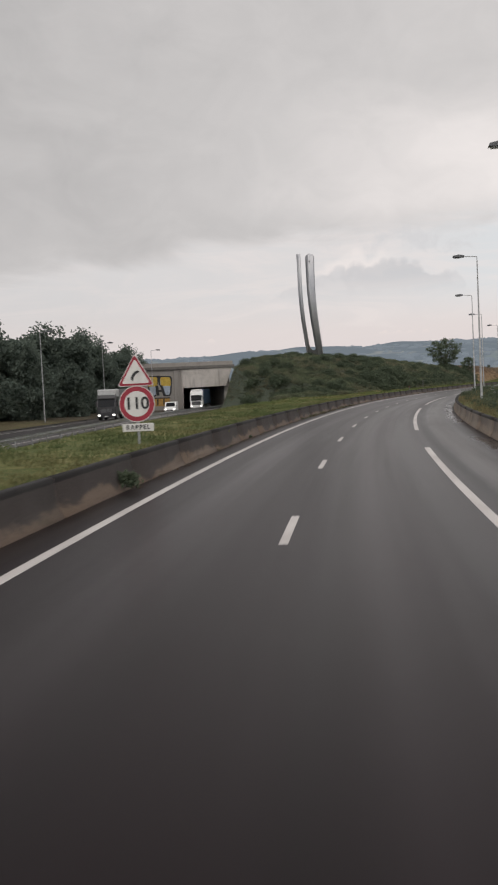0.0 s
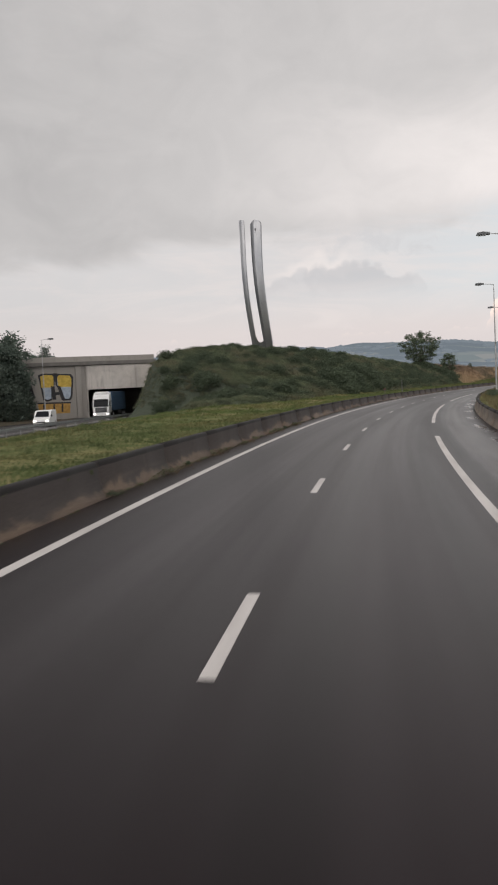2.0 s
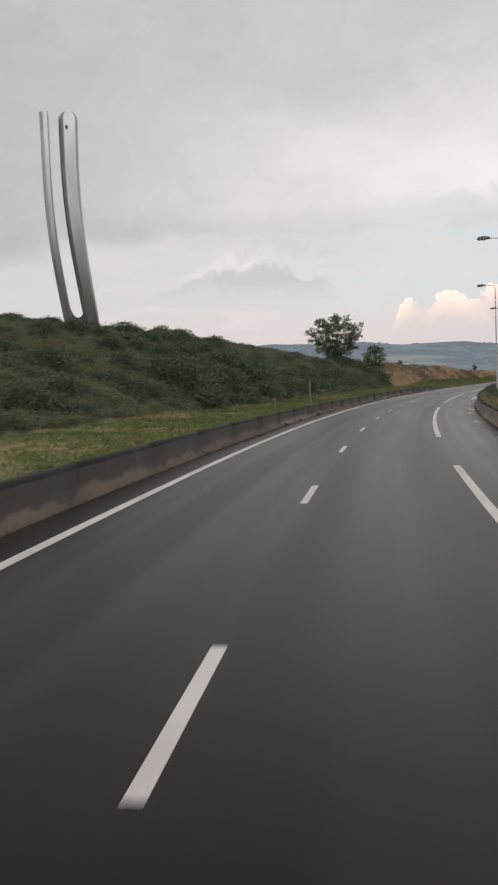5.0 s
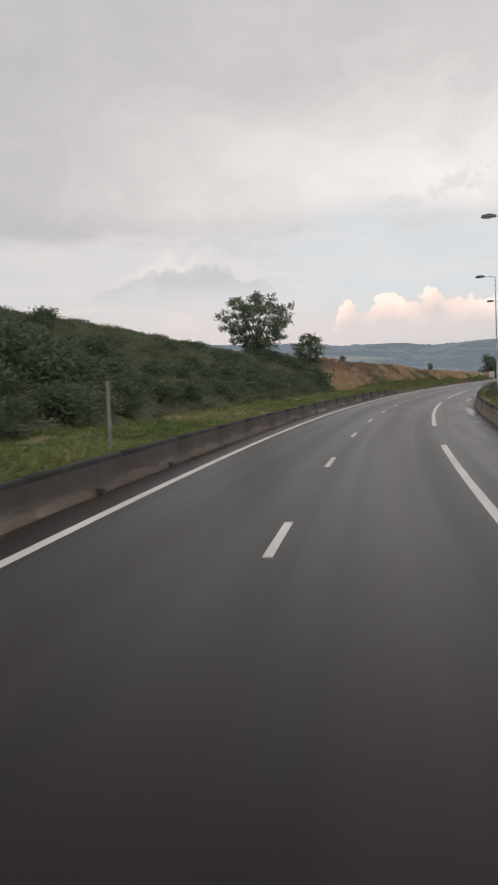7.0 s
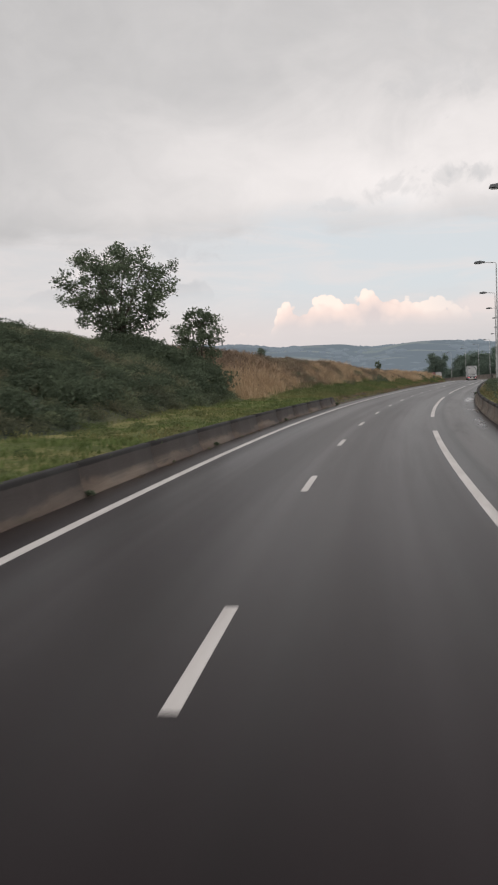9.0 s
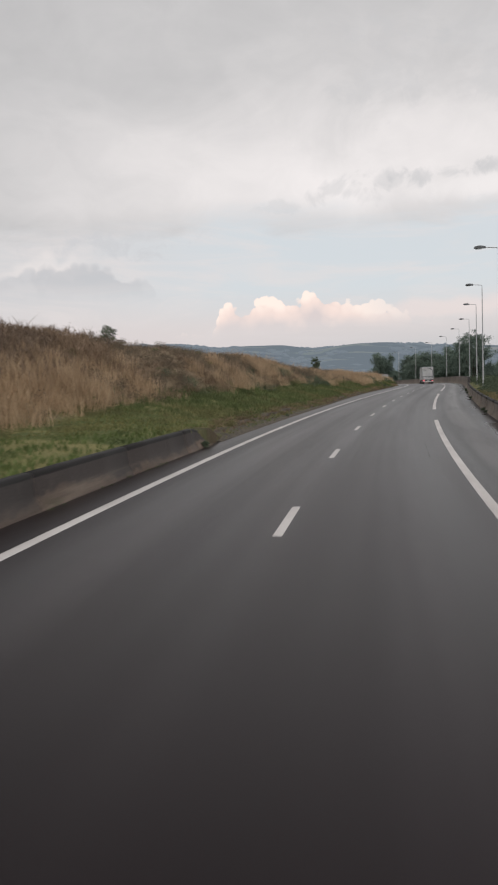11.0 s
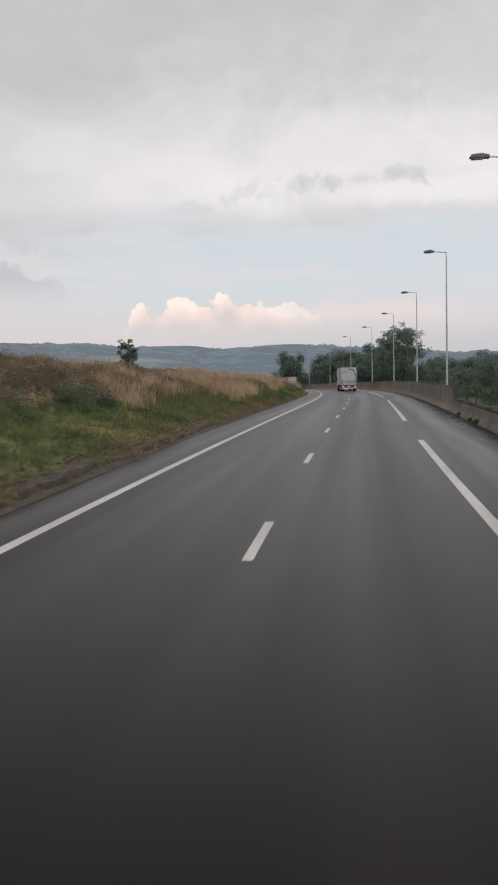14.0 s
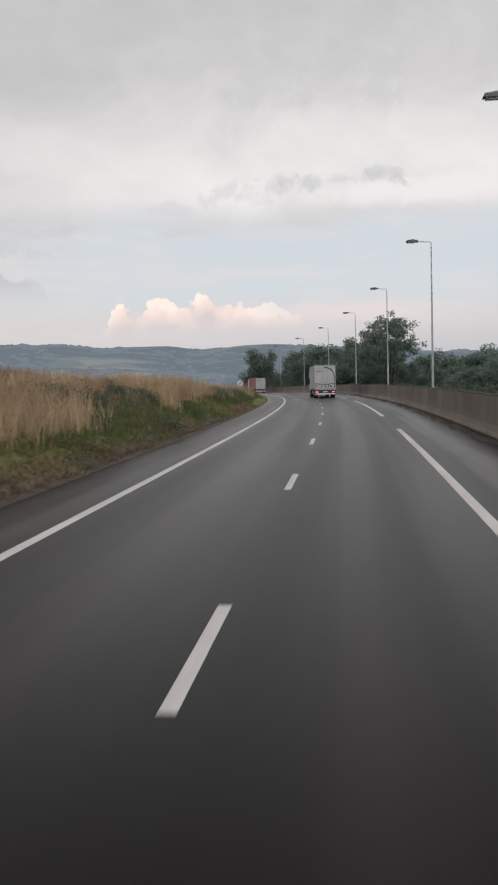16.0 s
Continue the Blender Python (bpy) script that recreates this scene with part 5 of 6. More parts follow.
build_truck(on_lane(473.0, -1.55), "pale grey box-trailer lorry with curved dark stripe and lit tail lamps", trailer_grey, white_paint, graphics=True)
build_truck(on_lane(600.0, -1.7), "red-sided container lorry with white rear doors on the bend", red_tarp, white_paint, door_mat=trailer_grey)


def oncoming(y, off):
    p = opp(y, off, 0.05)
    return pose(float(p[0]), float(p[1]), float(p[2]), 0, 0, 180)


build_truck(oncoming(117.0 + 16.5, -2.0), "black-fronted lorry with silver roof and grey curtain-side trailer", grey_tarp, dark_cab, lit="front", roof_mat=silver_paint)
build_truck(pose(-26.0, 182.0 + 16.4, -0.68, 0, 0, 182), "white-cab lorry with blue curtain-side trailer leaving the underpass", blue_tarp, white_paint, lit="front")


def build_car(m, label, body, profile, glass, length, half, wheel_y, wheel_r, name="car", category="car"):
    """y forward from the rear bumper; profile and glass are (y, z) outlines."""
    swap = Matrix(((0, 1, 0, 0), (1, 0, 0, 0), (0, 0, 1, 0), (0, 0, 0, 1)))
    o = thing(name, m, label, category)
    shell = part("body", prism(profile, -half, half, 0.07), body, o)
    shell.data.transform(swap), shell.data.flip_normals()
    low, high, y_front, y_back, y_ftop, y_btop = glass
    part("windscreen", prism([(-half * 0.84, low), (half * 0.84, low), (half * 0.70, high), (-half * 0.70, high)], 0, 0.03), dark_glass, o, "dark windscreen")
    ws = o.children[-1]
    for v in ws.data.vertices:
        k = (v.co.z - low) / (high - low)
        v.co.y += y_front + (y_ftop - y_front) * k + 0.035
    for x in (-1, 1):
        side = prism([(y_back, low), (y_front - 0.12, low), (y_ftop - 0.05, high - 0.04), (y_btop, high - 0.04)], half * 1.0 - 0.035, half + 0.004)
        g = part("side_window", side, dark_glass, o)
        g.data.transform(swap)
        if x < 0:
            g.data.transform(Matrix.Diagonal((-1, 1, 1, 1)))
        part("head_lamp", boxes((x * half * 0.76 - 0.15, x * half * 0.76 + 0.15, length - 0.04, length + 0.015, 0.60, 0.75, 0.01)), head_lamp, o, "lit headlamp")
        part("tail_lamp", boxes((x * half * 0.86 - 0.07, x * half * 0.86 + 0.07, -0.01, 0.03, 0.75, 1.05, 0.01)), sign_red, o)
        part("mirror", boxes((x * (half + 0.02), x * (half + 0.16), y_front - 0.35, y_front - 0.22, low + 0.0, low + 0.14, 0.02)), dark_plastic, o)
    part("grille", boxes((-half * 0.5, half * 0.5, length - 0.03, length + 0.012, 0.45, 0.58, 0.005)), dark_plastic, o)
    part("number_plate", boxes((-0.26, 0.26, length + 0.013, length + 0.02, 0.36, 0.46)), sign_white, o, "white plate")
    for y in wheel_y:
        wheel_pair(o, y, wheel_r, half, 0.2)
    return o


CAR = [(0.05, 0.35), (4.1, 0.30), (4.2, 0.55), (4.1, 0.80), (3.1, 0.98), (2.35, 1.42), (0.9, 1.46), (0.15, 1.05), (0.0, 0.7)]
VAN = [(0.03, 0.35), (4.25, 0.30), (4.38, 0.55), (4.3, 0.85), (3.65, 1.08), (2.95, 1.72), (2.6, 1.80), (0.12, 1.82), (0.0, 0.9)]
build_car(oncoming(118.5, 1.7), "white hatchback with headlamps on in the outer lane", white_paint, CAR, (0.97, 1.40, 3.13, 0.75, 2.40, 1.0), 4.2, 0.88, (0.75, 3.35), 0.32)
build_car(pose(-24.6, 145.0 + 4.3, -0.50, 0, 0, 184), "small white panel van with headlamps on", white_paint, VAN, (1.10, 1.70, 3.62, 2.75, 2.95, 2.7), 4.38, 0.90, (0.75, 3.45), 0.32, "van", "van")

# ---------------------------------------------------------------- plants
def leaf_cloud(rng, centres, per, spread, size, flat=0.75, aspect=1.7, tri=False):
    """Leaf quads scattered round the centres. Returns verts, faces."""
    n_ = len(centres) * per
    c = np.repeat(np.asarray(centres, float), per, 0) + np.clip(rng.normal(size=(n_, 3)), -1.7, 1.7) * spread * np.array([1, 1, flat])
    a = rng.normal(size=(n_, 3))
    a /= np.linalg.norm(a, axis=1, keepdims=True)
    b = np.cross(a, rng.normal(size=(n_, 3)))
    b /= np.linalg.norm(b, axis=1, keepdims=True) + 1e-9
    k = size * rng.uniform(0.6, 1.3, (n_, 1))
    a, b = a * k * 0.5 * aspect, b * k * 0.5
    if tri:
        return np.stack([c - a, c + b * 1.2, c + a], 1).reshape(-1, 3), np.arange(n_ * 3).reshape(-1, 3)
    v = np.stack([c - a, c + b * 0.9, c + a, c - b * 0.9], 1).reshape(-1, 3)
    return v, np.arange(n_ * 4).reshape(-1, 4)


def limb_mesh(segments, sides=6):
    """Tapered tubes for (a, b, r0, r1) segments."""
    bm = bmesh.new()
    for a, b, r0, r1 in segments:
        rod(bm, a, b, r0, r1, sides)
    return bm


def grow(rng, height, crown_r, crown_low, forks=6, twigs=5):
    """Trunk, limbs and twig ends of a broad-leaved tree."""
    segs, ends = [], []
    top = Vector((rng.normal() * 0.03 * height, rng.normal() * 0.03 * height, height * 0.80))
    prev, r = Vector((0, 0, -0.3)), height * 0.020 + 0.04
    steps = 6
    trunk = []
    for i in range(1, steps + 1):
        k = i / steps
        p = Vector((top.x * k + rng.normal() * 0.012 * height, top.y * k + rng.normal() * 0.012 * height, -0.3 + (top.z + 0.3) * k))
        r1 = (height * 0.020 + 0.04) * (1 - 0.85 * k) + 0.015
        segs.append((prev, p, r, r1))
        trunk.append((prev.copy(), p.copy(), r1))
        prev, r = p, r1
    ends.append(prev)
    for f in range(forks):
        k = crown_low + (0.98 - crown_low) * (f + rng.random() * 0.8) / forks
        z = height * 0.80 * k
        seg = min(trunk, key=lambda s: abs((s[0].z + s[1].z) / 2 - z))
        base = seg[0].lerp(seg[1], 0.5)
        ang = f * 2.4 + rng.random() * 0.9
        reach = crown_r * (1.0 - 0.55 * max(0, (k - 0.5) * 2) ** 2) * rng.uniform(0.65, 1.0)
        tip = base + Vector((math.cos(ang) * reach, math.sin(ang) * reach, height * rng.uniform(0.10, 0.26)))
        mid = base.lerp(tip, 0.5) + Vector((0, 0, -0.03 * height))
        rb = max(0.03, seg[2] * 0.6)
        segs += [(base, mid, rb, rb * 0.6), (mid, tip, rb * 0.6, rb * 0.25)]
        ends.append(tip)
        for t in range(twigs):
            q = base.lerp(tip, rng.uniform(0.35, 0.95))
            e = q + Vector((rng.normal() * crown_r * 0.27, rng.normal() * crown_r * 0.27, abs(rng.normal()) * height * 0.10 + 0.02 * height))
            segs.append((q, e, rb * 0.30, rb * 0.10))
            ends.append(e)
    return segs, ends


def build_tree(m, label, height, crown_r, crown_low, seed, leaves, per=70, size=0.30, spread=0.55, forks=9, twigs=6, mat=None, group="", name="tree", skirt=0):
    rng = np.random.default_rng(seed)
    o = thing(name, m, label, "tree", group)
    segs, ends = grow(rng, height, crown_r, crown_low, forks, twigs)
    part("trunk", limb_mesh(segs), bark, o, "dark trunk and limbs")
    c = np.array([e[:] for e in ends])
    extra = c[rng.integers(0, len(c), leaves)] + rng.normal(size=(leaves, 3)) * np.array([crown_r, crown_r, height * 0.4]) * 0.14
    c = np.concatenate([c, extra])
    if skirt:
        a, rr = rng.uniform(0, 6.28, skirt), crown_r * rng.uniform(0.2, 0.9, skirt)
        c = np.concatenate([c, np.stack([rr * np.cos(a), rr * np.sin(a), height * rng.uniform(0.03, 0.40, skirt)], -1)])
    v, f = leaf_cloud(rng, c, per, spread, size)
    part_mesh("crown", mesh_from("crown", v, f, None, mat or leaf_dark), o, "uneven leafy crown with gaps")
    return o


def stand(s, d, sink=0.1):
    g = ground_at(s, d)
    return Vector((float(g[0]), float(g[1]), float(g[2]) - sink))


def build_domed_tree(m, label, height, crown_r, low, seed, ends=120, per=80, size=0.15, spread=0.32, stems=4, mat=None, group=""):
    """Broad open tree: a few splayed stems, limbs to every part of a domed crown."""
    r = np.random.default_rng(seed)
    o = thing("tree", m, label, "tree", group)
    segs, knots = [], []
    for i in range(stems):
        a = i * 6.28 / stems + r.random()
        prev, thick = Vector((0.15 * math.cos(a), 0.15 * math.sin(a), -0.4)), 0.05 + 0.018 * height
        for k in range(1, 6):
            u = k / 5
            reach = crown_r * 0.48 * u ** 1.4
            p = Vector((math.cos(a + 0.3 * u) * reach + r.normal() * 0.12, math.sin(a + 0.3 * u) * reach + r.normal() * 0.12, height * 0.80 * u))
            segs.append((prev, p, thick, thick * 0.72))
            knots.append((p, thick * 0.6))
            prev, thick = p, thick * 0.72
    mid = height * (low + 1.0) / 2
    half = height * (1.0 - low) / 2
    tips = []
    while len(tips) < ends:
        v = r.normal(size=3)
        v = v / (np.hypot(v[0], v[1]) ** 2.7 + abs(v[2]) ** 2.7) ** (1 / 2.7) * r.uniform(0.25, 1.0) ** 0.40
        v[:2] *= 0.72 + 0.28 * math.cos(1.3 * (v[2] - 0.30))
        lump = 1 + 0.10 * math.sin(3 * math.atan2(v[1], v[0]) + 5 * v[2] + seed)
        tip = Vector((v[0] * crown_r * lump, v[1] * crown_r * lump, mid + v[2] * half * (0.94 + 0.06 * lump)))
        near, thick = min(knots, key=lambda q: (q[0] - tip).length + 0.35 * max(0.0, q[0].z - tip.z))
        bend = near.lerp(tip, 0.55) + Vector((0, 0, -0.04 * height))
        segs += [(near, bend, thick * 0.45, thick * 0.3), (bend, tip, thick * 0.3, 0.012)]
        tips.append(tip)
        if r.random() < 0.35:
            knots.append((bend, thick * 0.55))
    part("trunk", limb_mesh(segs, 5), bark, o, "dark stems and branching limbs")
    c = np.array([t[:] for t in tips])
    near_c = c + r.normal(size=c.shape) * spread * 1.3
    v, f = leaf_cloud(r, np.concatenate([c, near_c]), per, spread, size)
    part_mesh("crown", mesh_from("crown", v, f, None, mat or leaf_mid), o, "broad leafy crown with gaps")
    return o


# the lone trees at the end of the scrubby mound
base = stand(277.6, 22.5)
build_domed_tree(Matrix.Translation(base), "lone broad open-crowned tree at the end of the mound", 15.1 - base.z, 4.95, 0.17, 18, 260, 33, 0.145, 0.25, 5, leaf_mid)
base = stand(275.6, 14.9)
build_domed_tree(Matrix.Translation(base), "small slender tree beside scrub at the foot of the mound", 9.3 - base.z, 1.75, 0.06, 15, 100, 30, 0.13, 0.22, 3, leaf_mid)
build_domed_tree(Matrix.Translation(stand(371.0, 13.0)), "small dark shrub-like tree standing in dry grass", 2.25, 0.55, 0.12, 13, 34, 34, 0.07, 0.10, 2, leaf_mid)
build_domed_tree(Matrix.Translation(stand(304.8, 16.8)), "small wispy bush on the crest of the dry slope", 1.15, 0.5, 0.10, 14, 24, 22, 0.06, 0.10, 3, leaf_mid)

# roadside wood beyond the opposite carriageway
rng = np.random.default_rng(3)
protos = [build_tree(pose(-48, 104 + 9 * i, -0.6), "dense dark green roadside tree", 12.2 + 0.5 * i, 3.9 + 0.2 * i, 0.10, 21 + i, 110, 76, 0.34, 0.72, 11, 6, leaf_dark, "roadside wood", skirt=60) for i in range(3)]
for i in range(34):
    y = rng.uniform(58, 186)
    x = float(far_lane_x(y)) - rng.uniform(15.5, 34)
    if y > 168:
        x = min(x, float(far_lane_x(y)) - 19)
    k = rng.uniform(0.72, 1.05)
    c = copy_thing(protos[i % 3], pose(x, y, -0.7, 0, 0, rng.uniform(0, 360)))
    c.scale = (k, k, k)
# foliage in front of the painted wall
for x, y, k in ((-40.4, 183, 0.84), (-43.5, 188, 0.90), (-39.8, 190, 0.60), (-46, 180, 0.95), (-52, 184, 1.0), (-47, 170, 0.8)):
    c = copy_thing(protos[1], pose(x, y, -0.7, 0, 0, x * 30))
    c.scale = (k, k, k)

# a tree showing over the overpass
c = copy_thing(protos[2], pose(-47.5, 231.0, -0.7, 0, 0, 40))
c.scale = (0.72, 0.72, 0.86)

# woodland below the parapet on the outside of the bend
build_domed_tree(pose(191.5, 521.0, -3.4), "tall open-crowned tree above the woodland", 21.6, 6.3, 0.36, 36, 125, 56, 0.27, 0.55, 3, leaf_wood, "woodland below the bend")
woods = [build_tree(pose(205 + 9 * i, 520, -4.5), "mid-green woodland tree below the parapet", 13.5 + i, 4.4, 0.08, 41 + i, 120, 80, 0.30, 0.74, 10, 5, leaf_wood, "woodland below the bend", skirt=70) for i in range(4)]
for i in range(135):
    if i < 95:
        s, d = rng.uniform(405, 600), -rng.uniform(29, 95)
    else:
        s, d = rng.uniform(560, 720), -rng.uniform(14, 70)
    g = ground_at(s, d)
    k = rng.uniform(0.58, 0.80) if d > -50 else rng.uniform(0.70, 0.92)
    c = copy_thing(woods[i % 4], pose(float(g[0]), float(g[1]), float(g[2]) - 0.3, 0, 0, rng.uniform(0, 360)))
    c.scale = (k, k, k * rng.uniform(0.85, 1.05))

# a few trees beyond the far end of the bend
for x, y, k in ((199, 621, 1.0), (203, 629, 0.72), (194.5, 577, 0.93), (194, 566, 0.86), (187.5, 560, 0.70), (191, 556, 0.90), (196, 559, 0.96), (194, 548, 0.88), (188.5, 547, 0.74), (199, 552, 0.98), (188, 538, 0.80), (197, 541, 0.95), (203, 545, 1.0)):
    c = copy_thing(woods[int(x) % 4], pose(x, y, -1.5, 0, 0, x * 7))
    c.scale = (k, k, k)


def scatter(name, label, category, proto_list, places, scales, turns, mat, tilt=None):
    """Joins many small copies of leaf clumps into one mesh."""
    allv, allf, base = [], [], 0
    which = np.arange(len(places)) % len(proto_list)
    for k, (pv, pf) in enumerate(proto_list):
        idx = np.nonzero(which == k)[0]
        if not len(idx):
            continue
        ca, sa = np.cos(turns[idx])[:, None], np.sin(turns[idx])[:, None]
        x, y, z = pv[None, :, 0], pv[None, :, 1], pv[None, :, 2]
        sc = scales[idx]
        V = np.stack([(x * ca - y * sa) * sc[:, :1], (x * sa + y * ca) * sc[:, :1], z * sc[:, 1:2] + 0 * ca], -1) + places[idx][:, None]
        Fq = pf[None] + (np.arange(len(idx)) * len(pv))[:, None, None] + base
        allv.append(V.reshape(-1, 3)), allf.append(Fq.reshape(-1, pf.shape[1]))
        base += V.shape[0] * V.shape[1]
    me = mesh_from(name, np.concatenate(allv), np.concatenate(allf), None, mat)
    return tagged(new(name, me), label, category, kind="stuff")


def bush_proto(seed, leaves, size, lumps=7):
    r = np.random.default_rng(seed)
    a = r.uniform(0, 6.28, lumps)
    rr = r.uniform(0.1, 0.75, lumps)
    c = np.stack([rr * np.cos(a), rr * np.sin(a), 0.25 + 0.55 * (1 - rr) + r.uniform(-0.1, 0.15, lumps)], -1)
    return leaf_cloud(r, c, leaves // lumps, 0.24, size, 0.8, 1.5, True)


def tuft_proto(seed, blades, height, lean, width):
    r = np.random.default_rng(seed)
    a = r.uniform(0, 6.28, blades)
    base = np.stack([r.normal(size=blades) * 0.16, r.normal(size=blades) * 0.16, np.zeros(blades)], -1)
    h = height * r.uniform(0.55, 1.1, blades)
    way = np.stack([np.cos(a), np.sin(a), np.zeros(blades)], -1)
    side = np.stack([-np.sin(a), np.cos(a), np.zeros(blades)], -1) * width
    tip = base + way * (h * lean * r.uniform(0.3, 1.2, blades))[:, None] + np.array([0, 0, 1]) * h[:, None]
    mid = base + way * (h * lean * 0.3)[:, None] + np.array([0, 0, 0.6]) * h[:, None]
    v = np.stack([base - side, base + side, mid + side * 0.8, tip, mid - side * 0.8], 1)
    v = np.stack([v[:, 0], v[:, 1], v[:, 2], v[:, 4], v[:, 4], v[:, 2], v[:, 3], v[:, 3]], 1).reshape(-1, 3)
    f = np.arange(blades * 8).reshape(-1, 4)
    return v, f


def plant_scrub():
    r = np.random.default_rng(8)
    protos_ = [bush_proto(60 + i, 270, 0.105, 10) for i in range(5)]
    n_ = 10600
    s = np.where(np.arange(n_) < 8800, r.uniform(112, 293, n_), r.uniform(135, 190, n_))
    fd, td = np.interp(s, ST, FOOT_D), np.interp(s, ST, TOP_D)
    d = fd + (td + 5 - fd) * r.random(n_) ** 0.9
    p = ground_at(s, d)
    ok = (np.abs(p[:, 0] - far_lane_x(p[:, 1])) > 5.0) & ((p[:, 2] > 0.85) | (s > 165))
    clear_view = (p[:, 1] > 150) & (p[:, 0] < -20.3) & (p[:, 1] > 183)
    ok &= ~clear_view & (s < 270 + 0.55 * (d - 10))
    s, d, p, fd = s[ok], d[ok], p[ok], fd[ok]
    clump = rough_field(p[:, 0] * 0.55 + 7, p[:, 1] * 0.55)
    k = 0.45 + 0.35 * r.random(len(s)) + 0.50 * np.clip(clump, 0, 1)
    low_zone = (p[:, 1] > 150) & (p[:, 0] < -18.2 + 0.14 * (196 - p[:, 1]))
    k = np.where(low_zone, 0.40, k)
    p[:, 2] -= 0.12
    scatter("scrub", "dense dark green scrub and brambles covering the mound", "scrub", protos_, p, np.stack([k, k * r.uniform(0.7, 1.15, len(s))], -1), r.uniform(0, 6.28, len(s)), leaf_scrub)
    # larger darker bushes standing out of the scrub
    n_ = 230
    s = r.uniform(150, 288, n_)
    fd, td = np.interp(s, ST, FOOT_D), np.interp(s, ST, TOP_D)
    d = fd + 0.8 + (td + 1.5 - fd) * np.where(r.random(n_) < 0.45, r.random(n_) * 0.22, r.random(n_))
    p = ground_at(s, d)
    ok = (np.abs(p[:, 0] - far_lane_x(p[:, 1])) > 7.5) & ~((p[:, 1] > 150) & (p[:, 0] < -18.6 + 0.14 * (196 - p[:, 1]))) & (s < 268 + 0.55 * (d - 10))
    p, s = p[ok], s[ok]
    lush_s = np.concatenate([r.uniform(184, 201, 20), r.uniform(203, 216, 16), [151.5, 152.5, 152.0]])
    lush_d = np.concatenate([r.uniform(11.6, 16, 20), r.uniform(23, 29, 16), [24.5, 25.2, 25.6]])
    p, s = np.concatenate([p, ground_at(lush_s, lush_d)]), np.concatenate([s, np.full(39, 200.0)])
    along = r.random(60)
    thick = ground_at(276.5 - 4.5 * (1 - along) + r.normal(size=60), 13.0 + 9.5 * along + r.normal(size=60) * 0.6)
    p, s = np.concatenate([p, thick]), np.concatenate([s, np.full(60, 270.0)])
    k = np.concatenate([r.uniform(0.8, 1.5, len(s) - 60) * np.interp(s[:-60], [150, 200, 235], [1.25, 1.2, 1.0]), r.uniform(1.2, 2.0, 60)])
    # a tall dark thicket at the foot, a clump on the summit and one round bush on the face
    more = [(159.5, 27.2, 2.2), (160.3, 28.0, 1.6), (230.0, 33.0, 1.5), (231.5, 33.5, 1.2)]
    more += [(r.uniform(179, 203), r.uniform(13.4, 17.0), r.uniform(1.6, 2.5)) for _ in range(26)]
    more += [(r.uniform(178, 197), r.uniform(32.5, 36.0), r.uniform(0.75, 1.25)) for _ in range(26)]
    # extra dark-leaved bushes, added to darken the lower face near the trees
    more += [(r.uniform(246, 271), r.uniform(12.5, 20.0), r.uniform(0.7, 1.3)) for _ in range(46)]
    more = np.array(more)
    p, k = np.concatenate([p, ground_at(more[:, 0], more[:, 1])]), np.concatenate([k, more[:, 2]])
    big = [bush_proto(70 + i, 1500, 0.105, 24) for i in range(4)]
    p[:, 2] -= 0.25
    scatter("bushes", "larger dark bushes standing out of the scrub", "bush", big, p, np.stack([k, k * 0.95], -1), r.uniform(0, 6.28, len(p)), leaf_bush)


plant_scrub()


